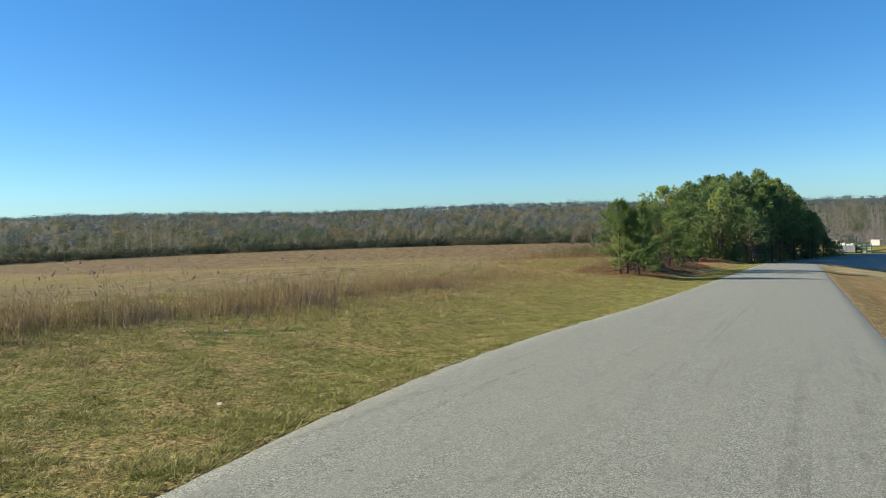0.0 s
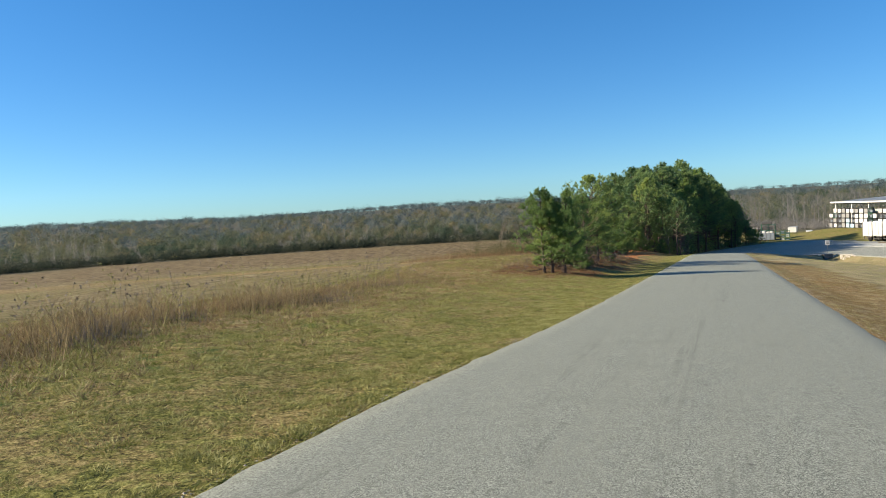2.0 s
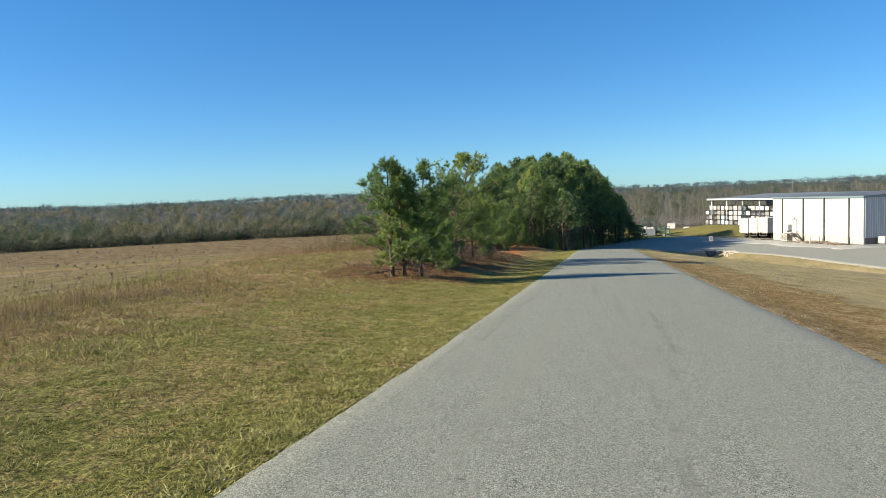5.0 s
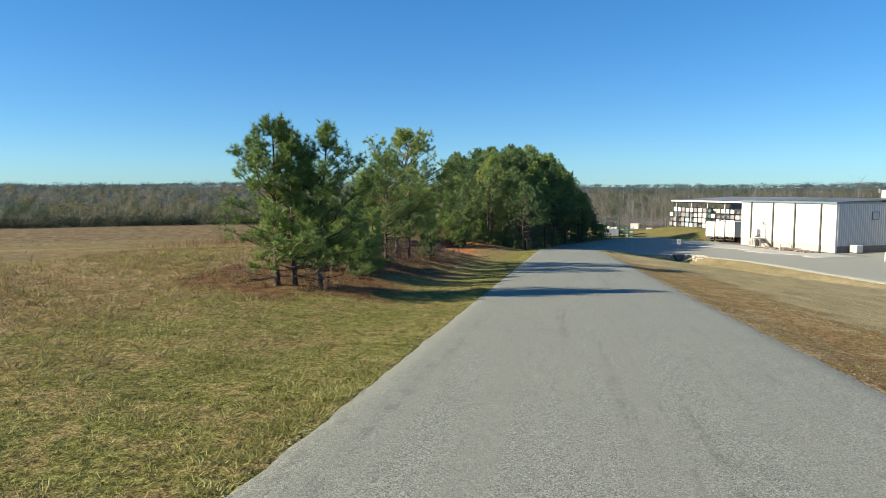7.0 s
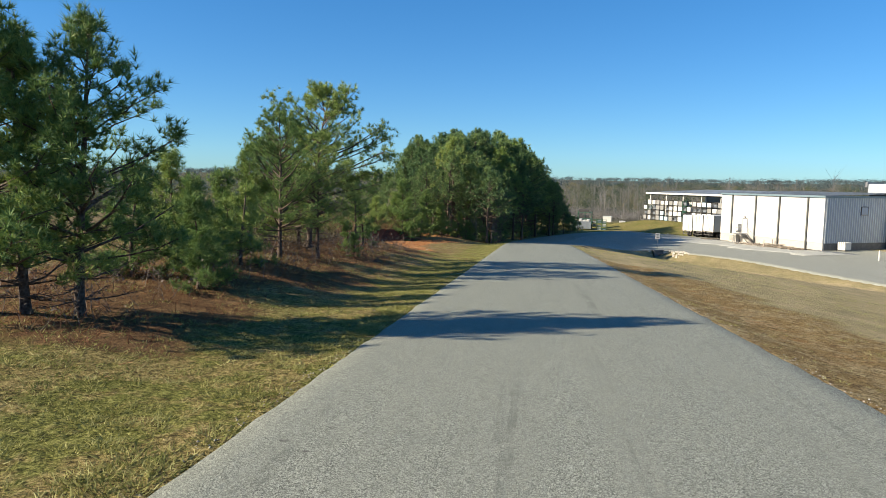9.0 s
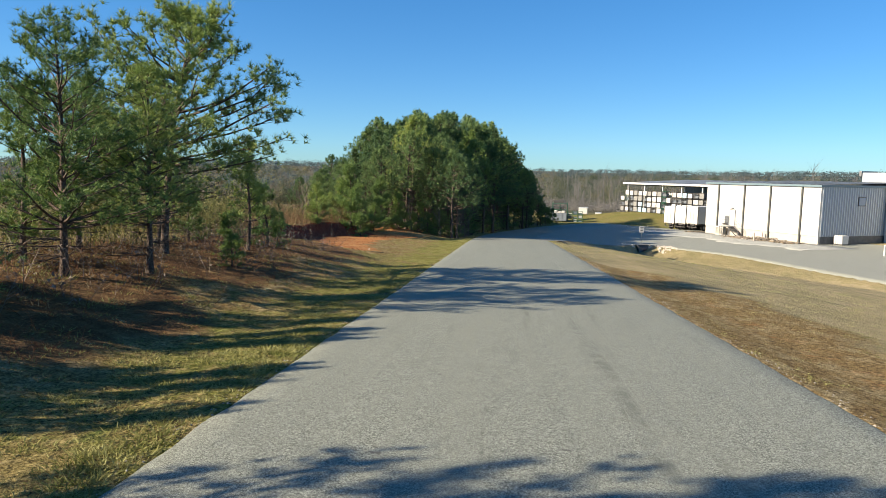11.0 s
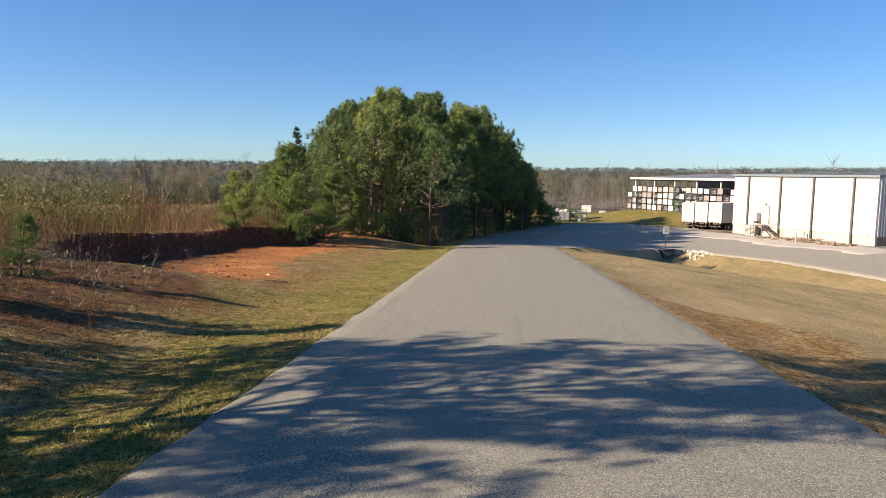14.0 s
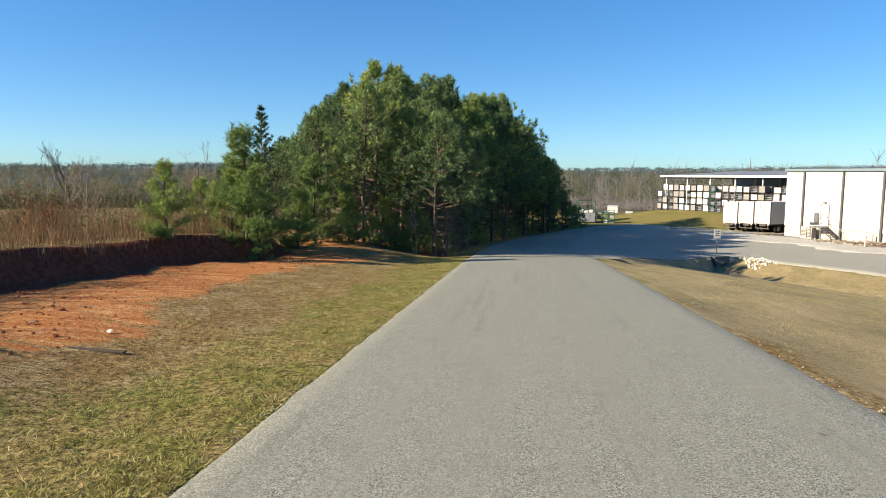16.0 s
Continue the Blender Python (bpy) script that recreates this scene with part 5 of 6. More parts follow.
for dx, dy, w, d, h in ((-8.0, 10.0, 4.6, 3.2, 1.5), (-3.4, 12.0, 3.0, 2.2, 1.1)):
    u = empty("rooftop_unit", warehouse.matrix_world @ pose(WLEN + dx, dy + 8, EAVE + 0.42), "white rooftop ventilation unit", "ventilation unit")
    part("housing", box(0, 0, 0, w, d, h, 0.05), MAT["roof"], u)
    part("hood", box(-0.35, -0.25, h * 0.62, 0.02, d + 0.2, h + 0.22, 0.04), MAT["steel"], u, "grey intake hood")
    part("curb", box(0.1, 0.1, -0.6, w - 0.1, d - 0.1, 0.0), MAT["steel"], u)
annex = empty("warehouse_annex", warehouse.matrix_world @ pose(WLEN, 0, 0), "ribbed grey annex with a low metal roof", "building")
part("roof", box(0.3, 12.0, EAVE - 0.3, 34, 36.0, EAVE - 0.1), MAT["roof"], annex)
part("fascia", box(0.3, 11.8, EAVE - 0.55, 34, 12.0, EAVE - 0.05), MAT["white"], annex)
part("wall", box(0.3, 12.1, -1.2, 33.8, 35.8, EAVE - 0.3), MAT["grey_wall"], annex)

# open shed behind, with its stacked crates
shed = empty("open_shed", frame_at(28.7, 211.2, -9.1, 0.46, -0.888), "open-sided storage shed with a thin metal roof on white posts", "shed")
for k in range(7):
    part("post", box(k * 6.1 + 0.2, -0.12, -0.3, k * 6.1 + 0.44, 0.12, 6.9, 0.02), MAT["white"], shed)
    part("post", box(k * 6.1 + 0.2, 17.0, -0.3, k * 6.1 + 0.44, 17.24, 7.3, 0.02), MAT["white"], shed)
part("fascia", box(-0.6, -0.9, 6.85, 39, -0.75, 7.25), MAT["white"], shed)
bm = bmesh.new()
vs = [bm.verts.new(p) for p in ((-0.6, -0.9, 7.2), (39, -0.9, 7.2), (39, 18, 8.1), (-0.6, 18, 8.1))]
bm.faces.new(vs)
bmesh.ops.solidify(bm, geom=bm.faces[:], thickness=0.1)
part("roof", bm, MAT["roof"], shed)
part("beam", box(-0.3, -0.1, 6.6, 38.5, 0.1, 6.85), MAT["dark"], shed)
part("back_wall", box(-0.3, 17.6, -0.5, 38.5, 17.8, 7.6), MAT["shade"], shed)

protos = {}


def crate(kind):
    ob = empty("storage_crate", Matrix(), "stacked storage crate with a dark steel frame", "crate", "crates in the shed")
    w, d, h = 1.46, 1.3, 1.22
    bm = bmesh.new()
    for xx in (0, w - 0.07):
        for yv in (0, d - 0.07):
            box(xx, yv, 0, xx + 0.07, yv + 0.07, h, bm=bm)
    for zz in (0.0, h - 0.08):
        for yv in (0, d - 0.07):
            box(0, yv, zz, w, yv + 0.07, zz + 0.08, bm=bm)
        for xx in (0, w - 0.07):
            box(xx, 0, zz, xx + 0.07, d, zz + 0.08, bm=bm)
    part("frame", bm, MAT["crate_pink" if kind == "crate_pink" else "green" if kind == "open_green" else "dark"], ob)
    if kind.startswith("open"):
        for k in range(3):
            part("slat", box(0.05, 0.02, 0.22 + k * 0.32, w - 0.05, 0.05, 0.3 + k * 0.32), MAT["steel"], ob)
        part("load", box(0.2, 0.3, 0.08, w - 0.2, d - 0.2, 0.75, 0.05), MAT["shade"], ob)
    else:
        part("panel", box(0.09, 0.03, 0.1, w - 0.09, 0.09, h - 0.1, 0.01), MAT[kind], ob)
        part("load", box(0.09, 0.12, 0.1, w - 0.09, d - 0.1, h - 0.12), MAT[kind], ob)
    return ob


kinds = ["white", "crate_tan", "crate_grey", "crate_blue", "crate_pink", "open", "open_green"]
for k in kinds:
    protos[k] = crate(k)
rr = random.Random(9)
for col in range(21):
    for lev in range(4):
        for depth in range(2):
            pick = rr.choices(kinds, (36, 2, 18, 6, 2, 33, 3))[0]
            if col == 9 and depth == 0:
                pick = "open_green"
            if col in (4, 5) and lev in (0, 1) and depth == 0:
                pick = "crate_blue" if (col, lev) != (5, 1) else "open"
            if lev == 3 and rr.random() < 0.18:
                continue
            ob = copy_thing(protos[pick], shed.matrix_world @ pose(-1.6 + col * 1.62 + rr.uniform(-0.05, 0.05), -0.6 + depth * 1.7 + rr.uniform(-0.06, 0.06), 0.48 + lev * 1.26, 0, 0, rr.uniform(-2, 2)))
            ob.scale = (rr.uniform(0.9, 1.04), 1, rr.uniform(0.86, 1.02))
for k in kinds:
    for ob in (*protos[k].children, protos[k]):
        bpy.data.objects.remove(ob)


def trailer(m):
    """A box trailer, its doors at y = 0 facing -y."""
    ob = empty("box_trailer", m, "white box semi-trailer parked with its rear doors closed", "trailer", "parked trailers")
    part("body", box(-1.3, 0.05, 1.15, 1.3, 13.5, 4.05, 0.04), MAT["white"], ob)
    for s in (-1, 1):
        d = part("rear_door", box(min(s * 0.02, s * 1.24), -0.02, 1.25, max(s * 0.02, s * 1.24), 0.05, 3.97, 0.01), MAT["white"], ob)
        part("lock_bar", rod((s * 0.35, -0.05, 1.3), (s * 0.35, -0.05, 3.9), 0.02, sides=6), MAT["steel"], d)
        part("hinge", box(min(s * 1.2, s * 1.28), -0.05, 2.0, max(s * 1.2, s * 1.28), -0.02, 2.1), MAT["steel"], d)
        part("light", box(s * 1.0 - 0.12, -0.03, 1.02, s * 1.0 + 0.12, 0.04, 1.14), MAT["crate_pink"], ob, "red tail light")
        part("corner_post", box(s * 1.27 - 0.05, -0.03, 1.15, s * 1.27 + 0.05, 0.06, 4.06), MAT["dark"], ob)
    part("bumper", box(-1.1, 0.0, 0.5, 1.1, 0.1, 0.62), MAT["dark"], ob)
    part("chassis", box(-0.5, 0.1, 0.85, 0.5, 12.5, 1.14), MAT["dark"], ob)
    for s in (-0.95, 0.95):
        part("bumper_post", box(s - 0.05, 0.0, 0.6, s + 0.05, 0.1, 1.14), MAT["dark"], ob)
    for ax in (1.6, 2.9):
        for s in (-1.05, 1.05):
            w = part("wheel", rod((s - 0.14, ax, 0.5), (s + 0.14, ax, 0.5), 0.5, sides=20), MAT["rubber"], ob)
            part("rim", rod((s + math.copysign(0.1, s), ax, 0.5), (s + math.copysign(0.16, s), ax, 0.5), 0.27, sides=14), MAT["steel"], w)
    for s in (-0.8, 0.8):
        part("landing_leg", box(s - 0.06, 10.4, 0.02, s + 0.06, 10.55, 1.14), MAT["steel"], ob)
    return ob


TDIR = Vector((17.0, 9.5, 0)).normalized()
turn = math.degrees(math.atan2(TDIR.y, TDIR.x)) - 90
for k in range(3):
    bx, by = 30.9 - 0.49 * 2.68 * k, 162.0 + 0.872 * 2.68 * k
    trailer(pose(bx, by, at_ground(bx, by) + 0.06, 0, 0, turn))

# culvert with its headwall, riprap and sign
culvert = empty("culvert_headwall", frame_at(16.4, 128.2, -9.95, 0.95, 0.3), "weathered concrete culvert headwall in the ditch, darkened with painted shade", "culvert")
bm = bmesh.new()
lo = [(-0.6, -0.4, -0.6), (0.95, -0.4, -0.6), (0.95, 0.3, -0.6), (-0.6, 0.3, -0.6)]
hi = [(-0.85, -0.1, 1.15), (0.45, -0.1, 1.15), (0.45, 0.3, 1.15), (-0.85, 0.3, 1.15)]
vs = [bm.verts.new(p) for p in lo + hi]
for q in ((3, 2, 1, 0), (4, 5, 6, 7), (0, 1, 5, 4), (1, 2, 6, 5), (2, 3, 7, 6), (3, 0, 4, 7)):
    bm.faces.new([vs[i] for i in q])
bmesh.ops.bevel(bm, geom=bm.edges[:], offset=0.03, segments=2, affect="EDGES")
# The headwall's dark grey carries painted shade; the wing stays pale as sunlit.
part("headwall", bm, MAT["dark_concrete"], culvert)
part("pipe_mouth", rod((0, -0.4, 0.42), (0, 0.2, 0.42), 0.32, sides=20), MAT["dark"], culvert)
part("cap", box(-0.92, -0.2, 1.13, 0.52, 0.36, 1.24, 0.02), MAT["dark_concrete"], culvert)
bm = bmesh.new()
vs = [bm.verts.new(p) for p in ((0.9, -0.4, -0.6), (1.9, -0.75, -0.6), (1.9, -0.5, -0.6), (0.9, -0.1, -0.6), (0.45, -0.14, 1.14), (1.75, -0.6, 0.85), (1.75, -0.4, 0.85), (0.45, 0.1, 1.14))]
for q in ((3, 2, 1, 0), (4, 5, 6, 7), (0, 1, 5, 4), (1, 2, 6, 5), (2, 3, 7, 6), (3, 0, 4, 7)):
    bm.faces.new([vs[i] for i in q])
bmesh.ops.bevel(bm, geom=bm.edges[:], offset=0.02, segments=1, affect="EDGES")
part("wing_wall", bm, MAT["concrete"], culvert, "sloping pale concrete wing wall")

sign = empty("road_sign", pose(16.5, 130.6, at_ground(16.5, 130.6) - 0.1, 0, 0, 10), "small white sign on a thin metal post", "sign")
part("post", rod((0, 0, 0), (0, 0, 2.3), 0.035), MAT["steel"], sign)
board = part("board", box(-0.3, -0.05, 1.55, 0.3, -0.02, 2.35, 0.01), MAT["white"], sign)
for k, w in enumerate((0.4, 0.3, 0.36)):
    part("line", box(-w / 2, -0.056, 2.16 - k * 0.2, w / 2, -0.05, 2.23 - k * 0.2), MAT["dark"], board)


def rock(seed, size):
    r = random.Random(seed)
    bm = bmesh.new()
    bmesh.ops.create_icosphere(bm, subdivisions=1, radius=size)
    for v in bm.verts:
        v.co = Vector((v.co.x * r.uniform(0.7, 1.3), v.co.y * r.uniform(0.7, 1.2), v.co.z * r.uniform(0.5, 0.9)))
    me = bpy.data.meshes.new("rock")
    bm.to_mesh(me)
    bm.free()
    me.materials.append(MAT["stone"])
    return me


rocks = [rock(k, 0.22) for k in range(5)]
for k in range(150):
    side = 1 if k < 110 else -1
    cx, cy = (18.6, 126.6) if side > 0 else (14.7, 127.9)
    x, y = cx + rr.uniform(-0.95, 0.95) if side > 0 else cx + rr.gauss(0, 0.5), cy + rr.gauss(0, 0.9 if side > 0 else 0.5)
    ob = new("riprap_stone", rocks[k % 5])
    sc = rr.uniform(0.28, 0.62)
    ob.matrix_world = pose(x, y, at_ground(x, y) + 0.05, rr.uniform(0, 360), rr.uniform(0, 360), rr.uniform(0, 360)) @ Matrix.Diagonal((sc, sc, sc, 1))
    tagged(ob, "pale broken riprap stone beside the culvert", "stone", "riprap stones")

# broken boards and rubble heaped along the warehouse wall
sv, sf = [], []
for k in range(170):
    u, d = rr.uniform(8.2, 18.2), 1.0 + abs(rr.gauss(0, 1.0)) + 0.5
    heap = 0.32 * math.exp(-((u - 13.5) / 3.5) ** 2) * math.exp(-((d - 1.9) / 1.0) ** 2)
    x, y = 31.19 + 0.454 * u - 0.891 * d, 155.19 - 0.891 * u - 0.454 * d
    ln, w, h = (rr.uniform(0.5, 2.4), rr.uniform(0.05, 0.14), rr.uniform(0.02, 0.06)) if k % 3 else (rr.uniform(0.15, 0.4), rr.uniform(0.12, 0.3), rr.uniform(0.08, 0.2))
    m = pose(x, y, float(yard_z(x, y)) + 0.05 + heap * rr.random(), rr.uniform(-9, 9), rr.uniform(-9, 9), rr.gauss(-62, 32) if k % 3 else rr.uniform(0, 360))
    at = len(sv)
    sv += [tuple(m @ Vector((a * ln / 2, b * w / 2 * rr.uniform(0.8, 1.2), c * h / 2))) for c in (-1, 1) for a, b in ((-1, -1), (1, -1), (1, 1), (-1, 1))]
    sf += [tuple(at + i for i in q) for q in ((3, 2, 1, 0), (4, 5, 6, 7), (0, 1, 5, 4), (1, 2, 6, 5), (2, 3, 7, 6), (3, 0, 4, 7))]
tagged(link_mesh("scrap_heap", sv, sf, MAT["scrap"]), "grey weathered boards and rubble heaped along the wall", "scrap heap", kind="stuff")

# loose things in the yard
def debris(x, y, turn, kind):
    z = at_ground(x, y) + 0.06
    if kind == "pallet":
        ob = empty("pallet", pose(x, y, z, 0, 0, turn), "weathered wooden pallet lying flat in the yard", "pallet", "pallets in the yard")
        for k in range(5):
            part("board", box(-0.6, -0.5 + k * 0.23, 0.1, 0.6, -0.36 + k * 0.23, 0.13), MAT["wood"], ob)
        for k in (-0.5, 0.0, 0.45):
            part("bearer", box(k, -0.5, 0.0, k + 0.09, 0.56, 0.1), MAT["wood"], ob)
    else:
        ob = empty("broken_timber", pose(x, y, z, 0, 3, turn), "broken weathered timber lying by the warehouse wall", "timber", "timber by the wall")
        ln = rr.uniform(0.7, 1.9)
        part("plank", box(-ln, -0.09, 0.0, ln, 0.09, 0.07, 0.01), MAT["wood"], ob)
        part("plank", box(-ln * 0.7, 0.05, 0.07, ln * 0.6, 0.24, 0.13, 0.01), MAT["wood"], ob)


for k in range(26):
    u, d = rr.uniform(6.8, 19.0), rr.uniform(1.0, 3.4)
    p = warehouse.matrix_world @ Vector((u, -d, 0))
    debris(p.x, p.y, rr.uniform(0, 180), "timber" if k % 4 else "pallet")
for k in range(7):
    debris(28.6 + k * 0.55 + rr.uniform(-0.3, 0.3), 156.4 - k * 0.12 + rr.uniform(-0.6, 0.6), rr.uniform(0, 90), "pallet" if k % 2 else "timber")
for k in range(60):
    u, d = rr.uniform(5.5, 19.5), rr.uniform(0.6, 3.8)
    p = warehouse.matrix_world @ Vector((u, -d, 0)) if k < 44 else Vector((22.5 + rr.uniform(0, 5.5), 176 + rr.uniform(-1, 1) + (k - 44) * 0.2, 0))
    ob = new("rubble_stone", rocks[k % 5])
    sc = rr.uniform(0.35, 0.9)
    ob.matrix_world = pose(p.x, p.y, at_ground(p.x, p.y) + 0.08, rr.uniform(0, 360), rr.uniform(0, 360), rr.uniform(0, 360)) @ Matrix.Diagonal((sc, sc, sc, 1))
    tagged(ob, "pale lump of rubble in the yard", "stone", "rubble stones")
for x, y, h, key in ((33.6, 141.0, 1.1, "crate_pink"), (36.0, 144.6, 1.0, "crate_pink"), (41.5, 124.0, 1.2, "white")):
    ob = empty("bollard", pose(x, y, at_ground(x, y) - 0.1), "rusty steel bollard at the yard's edge" if key != "white" else "white painted bollard at the yard's edge", "bollard")
    part("post", rod((0, 0, 0), (0, 0, h + 0.1), 0.09, sides=12), MAT[key], ob)
    part("cap", rod((0, 0, h + 0.1), (0, 0, h + 0.16), 0.09, 0.05, sides=12), MAT[key], ob)

# parked load carriers at the far end of the road
flat = empty("loaded_trailer", pose(11.6, 194.5, at_ground(11.6, 194.5), 0, 0, -8), "low grey trailer loaded with boxes under white sheets", "trailer")
part("deck", box(-3.2, -1.2, 0.55, 1.6, 1.2, 0.7, 0.02), MAT["dark"], flat)
part("side_panel", box(-3.15, -1.24, 0.3, 1.5, -1.16, 1.95, 0.02), MAT["van_grey"], flat, "blue-grey side panel")
part("load", box(-3.0, -1.1, 0.7, 1.4, 1.1, 1.9, 0.05), MAT["crate_grey"], flat)
for k in range(6):
    part("panel_rib", box(-3.1 + k * 0.9, -1.28, 0.35, -3.03 + k * 0.9, -1.235, 1.93), MAT["steel"], flat)
for k in range(5):
    part("white_sheet", box(-3.05 + k * 0.86, -1.15, 1.9, -2.35 + k * 0.86, 1.1, 2.25 + 0.12 * (k % 3), 0.09), MAT["white"], flat)
for ax in (-1.6, -0.6):
    for sy in (-0.95, 0.95):
        w = part("wheel", rod((ax, sy - 0.14, 0.38), (ax, sy + 0.14, 0.38), 0.38, sides=18), MAT["rubber"], flat)
        part("rim", rod((ax, sy * 1.1, 0.38), (ax, sy * 1.17, 0.38), 0.2, sides=12), MAT["steel"], w)
rack = empty("steel_rack", pose(11.8, 197.5, at_ground(11.8, 197.5), 0, 0, -8), "tall dark green steel rack behind the trailer", "rack")
for xx in (-1.6, 0.0, 1.6):
    for yv in (-0.6, 0.6):
        part("upright", box(xx - 0.06, yv - 0.06, 0.0, xx + 0.06, yv + 0.06, 4.2), MAT["green"], rack)
for zz in (1.2, 2.5, 3.9):
    part("shelf", box(-1.66, -0.64, zz, 1.66, 0.64, zz + 0.1), MAT["green"], rack)
    part("bundle", box(-1.4, -0.5, zz + 0.1, 0.6 + 0.3 * (zz > 2), 0.5, zz + 0.75, 0.08), MAT["dark" if zz > 2 else "crate_grey"], rack)
cage = empty("crate_stack", pose(14.9, 194.2, at_ground(14.9, 194.2), 0, 0, -6), "stack of dark green steel cages with white boxes", "cage stack")
for lev in range(3):
    for c in range(3):
        bm = bmesh.new()
        x0, z0 = -1.7 + c * 1.1, lev * 0.82
        for xx in (x0, x0 + 0.95):
            for yv in (-0.6, 0.5):
                box(xx, yv, z0, xx + 0.08, yv + 0.08, z0 + 0.8, bm=bm)
        box(x0, -0.6, z0, x0 + 1.03, 0.6, z0 + 0.07, bm=bm)
        box(x0, -0.6, z0 + 0.72, x0 + 1.03, -0.5, z0 + 0.8, bm=bm)
        box(x0, -0.58, z0 + 0.35, x0 + 1.03, -0.54, z0 + 0.42, bm=bm)
        shelf = part("cage", bm, MAT["green"], cage)
        part("box", box(x0 + 0.13, -0.5, z0 + 0.08, x0 + 0.9, 0.4, z0 + (0.6 if (lev + c) % 2 else 0.35), 0.03), MAT["white" if (lev * 2 + c) % 3 == 1 else "shade"], shelf)
tower = empty("tan_hopper", pose(8.6, 194.8, at_ground(8.6, 194.8), 0, 0, 0), "tall tan hopper standing by the road", "hopper")
part("body", box(-0.55, -0.55, 0.5, 0.55, 0.55, 3.0, 0.08), MAT["yellow"], tower)
part("lid", box(-0.62, -0.62, 3.0, 0.62, 0.62, 3.2, 0.05), MAT["crate_tan"], tower)
for sx in (-0.45, 0.45):
    for sy in (-0.45, 0.45):
        part("leg", rod((sx, sy, -0.05), (sx, sy, 0.55), 0.06), MAT["dark"], tower)
for x, y, w, h in ((18.6, 213.0, 2.1, 1.5), (24.0, 226.0, 1.5, 1.0)):
    bin_ = empty("storage_bin", pose(x, y, at_ground(x, y), 0, 0, -12), "white storage bin standing behind the grass mound", "bin", "bins behind the mound")
    part("body", box(-w / 2, 0, 0.1, w / 2, 2.2, h, 0.05), MAT["white"], bin_)
    part("lid", box(-w / 2 - 0.05, -0.05, h, w / 2 + 0.05, 2.25, h + 0.1, 0.03), MAT["grey_wall"], bin_)
    for sx in (-1, 1):
        part("skid", box(sx * w * 0.35 - 0.08, 0.05, 0.0, sx * w * 0.35 + 0.08, 2.15, 0.1), MAT["dark"], bin_)

# small things on the verge: a board on the clay and pale litter
board = empty("old_board", pose(-6.9, 79.6, at_ground(-6.9, 79.6) + 0.012, 0, 3, 4), "old dark board lying on the clay", "board")
part("plank", box(-0.5, -0.05, -0.02, 0.5, 0.05, 0.008, 0.003), MAT["dark_wood"], board)
for k, (x, y) in enumerate(((-4.7, 6.1), (-10.6, 10.6), (-10.1, 11.4), (-5.6, 9.0), (-9.3, 80.6), (-8.9, 80.9), (-8.2, 80.2), (-9.9, 71.6), (-7.4, 80.8), (-4.3, 72.0))):
    ob = new("litter", rocks[k % 5])
    sc = 0.14 + 0.05 * (k % 3)
    ob.matrix_world = pose(x, y, at_ground(x, y) + 0.04, 20, 10, 40 * k) @ Matrix.Diagonal((sc * 1.4, sc, sc * 0.4, 1))
    tagged(ob, "pale scrap of litter lying in the grass", "litter", "litter on the verge")

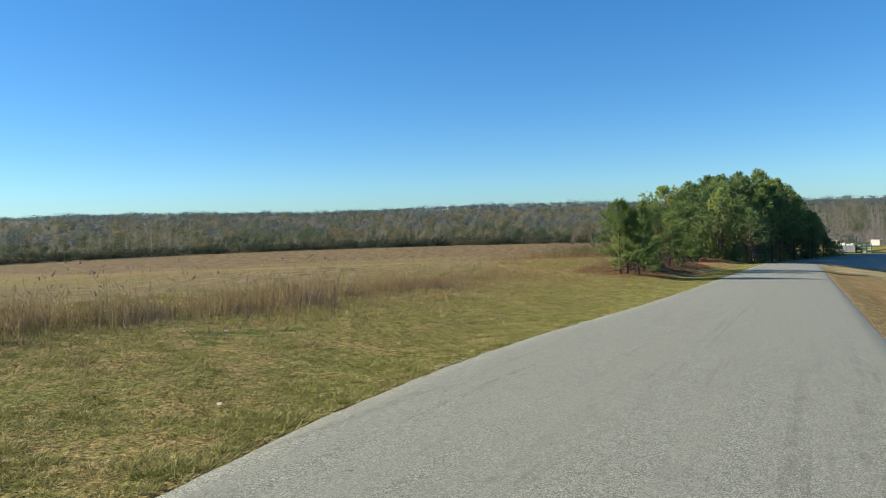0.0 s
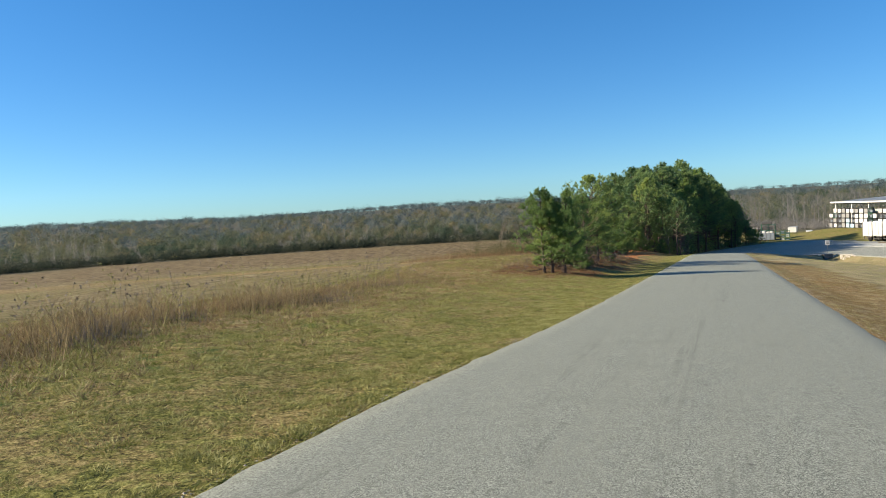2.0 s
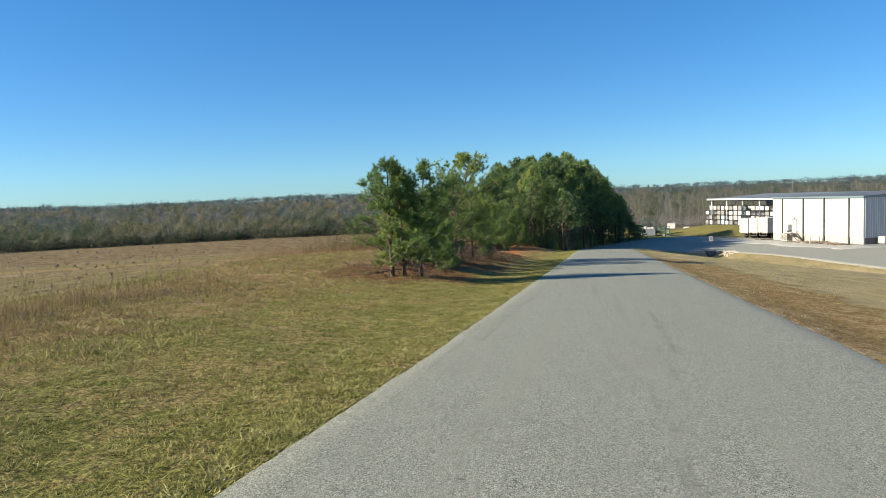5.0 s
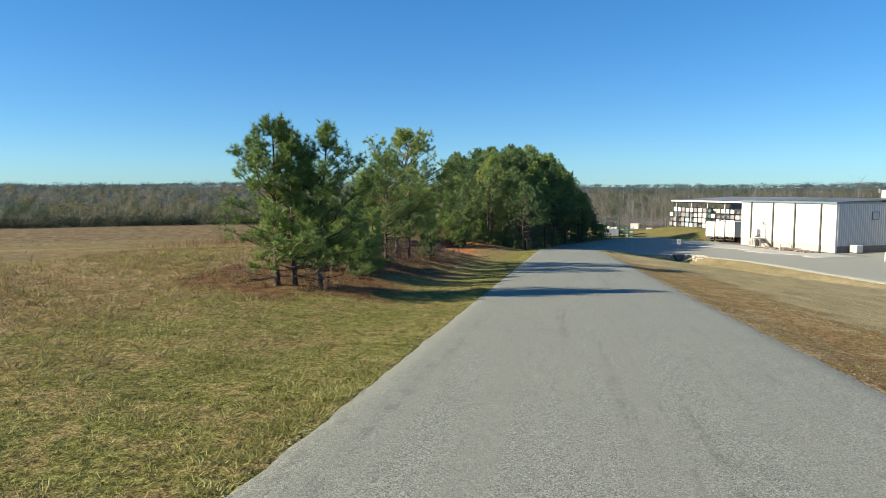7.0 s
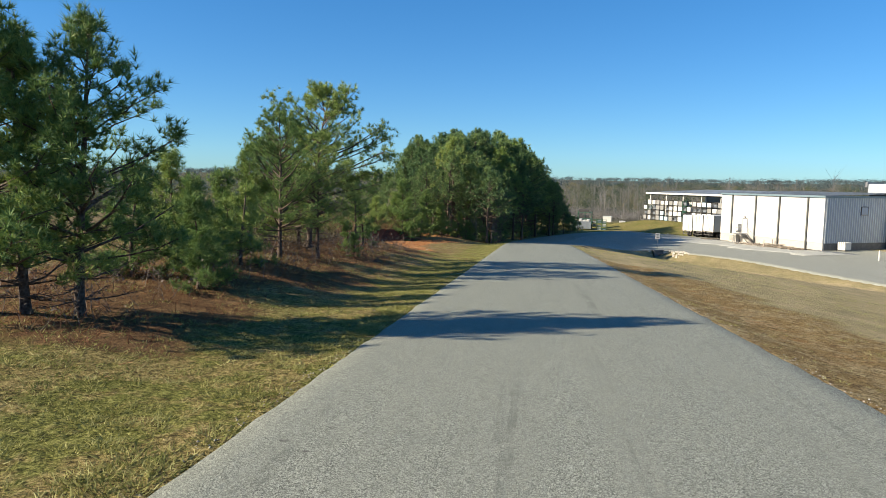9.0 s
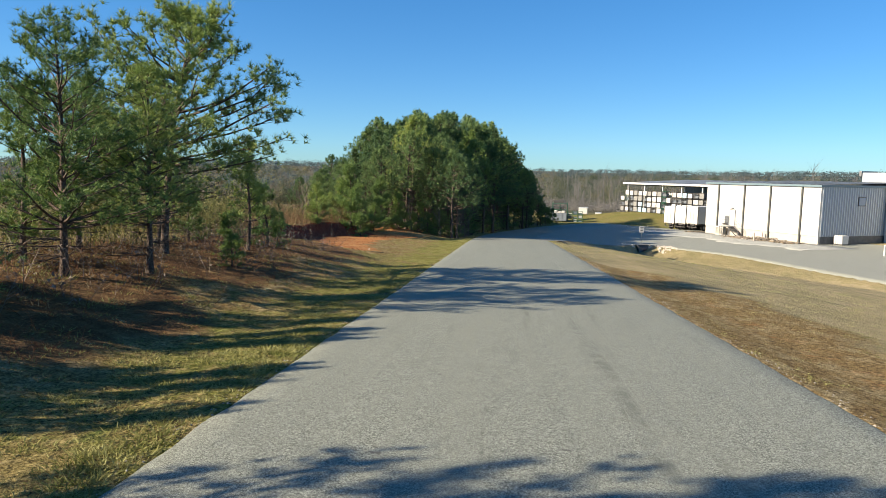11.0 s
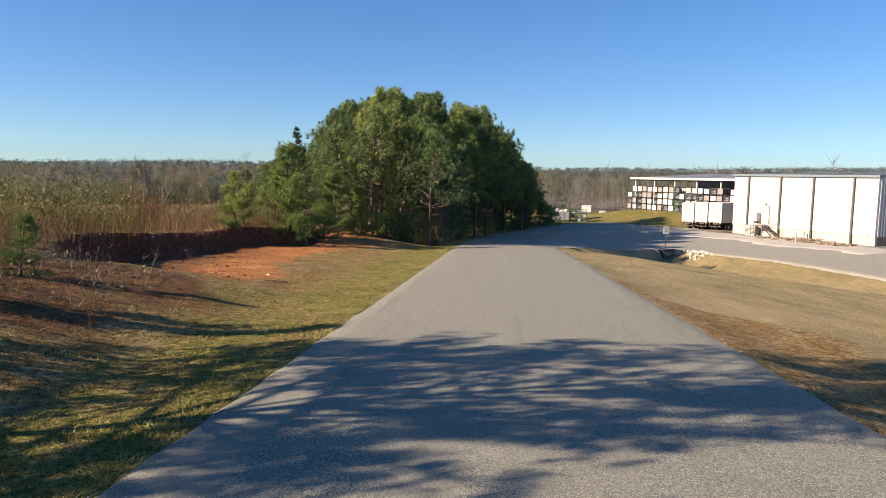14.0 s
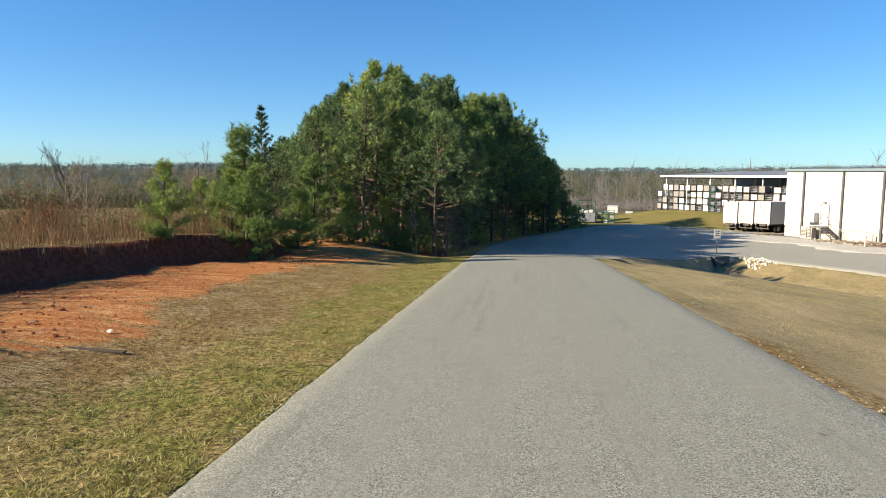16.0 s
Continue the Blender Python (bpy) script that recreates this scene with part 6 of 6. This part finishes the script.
# clods on the dug clay
clod_v, clod_f = [], []
for k in range(900):
    x, y = rr.uniform(-13.0, -6.8), rr.uniform(78, 103)
    cut, edge = cut_mask(np.array([x]), np.array([y]))
    if float(cut[0]) < 0.6 or x < float(edge[0]) - 0.1 or -3.12 - x < 4.2 + 1.4 * math.exp(-((y - 91) / 6) ** 2):
        continue
    z, r = at_ground(x, y), rr.uniform(0.015, 0.05) * (2.0 if rr.random() < 0.06 else 1.0)
    at = len(clod_v)
    for a in range(6):
        q = r * rr.uniform(0.7, 1.3)
        clod_v.append((x + q * math.cos(a * 1.047), y + q * math.sin(a * 1.047), z - 0.02))
    for a in range(3):
        q = r * rr.uniform(0.3, 0.6)
        clod_v.append((x + q * math.cos(a * 2.09), y + q * math.sin(a * 2.09), z + r * rr.uniform(0.5, 0.9)))
    for a in range(6):
        clod_f.append((at + a, at + (a + 1) % 6, at + 6 + ((a + 1) // 2) % 3))
        if a % 2:
            clod_f.append((at + a, at + 6 + ((a + 1) // 2) % 3, at + 6 + (a // 2) % 3))
    clod_f.append((at + 6, at + 7, at + 8))
tagged(link_mesh("clay_clods", clod_v, clod_f, MAT["clod"]), "loose red clay clods on the dug ground", "soil", kind="stuff")

# loose stones and crumbled asphalt along the road's edges
rng = np.random.default_rng(19)
n = 9000
y = 1 + rng.random(n) ** 1.2 * 104
side = rng.random(n) < 0.62
x = np.where(side, ROAD_L - 0.02 - np.abs(rng.normal(size=n)) * 0.09, ROAD_R + 0.02 + np.abs(rng.normal(size=n)) * 0.13)
keep = (rng.random(n) < 0.55 + 0.45 * np.sin(y * 0.8) * np.sin(y * 0.23)) & (y < apron_y(x))
x, y = x[keep], y[keep]
x = x + left_shift(y) * (x < 0)
r = 0.006 + 0.018 * rng.random(len(x)) ** 2.2
z = np.maximum(land_z(x, y), road_z(y) - 0.06)
quad = np.array([(1, 0, 0), (-0.5, 0.87, 0), (-0.5, -0.87, 0), (0.1, 0, 0.9)])
spin = rng.uniform(0, 6.283, len(x))
qx = quad[None, :, 0] * np.cos(spin)[:, None] - quad[None, :, 1] * np.sin(spin)[:, None]
qy = quad[None, :, 0] * np.sin(spin)[:, None] + quad[None, :, 1] * np.cos(spin)[:, None]
v = np.stack([x[:, None] + qx * r[:, None], y[:, None] + qy * r[:, None], z[:, None] - 0.004 + quad[None, :, 2] * r[:, None]], -1).reshape(-1, 3)
f = (np.arange(len(x))[:, None, None] * 4 + np.array([(0, 1, 3), (1, 2, 3), (2, 0, 3)])[None]).reshape(-1, 3)
tagged(link_mesh("edge_gravel", v, f, MAT["grit"]), "pale crumbled stones along the road's edges", "gravel", kind="stuff")
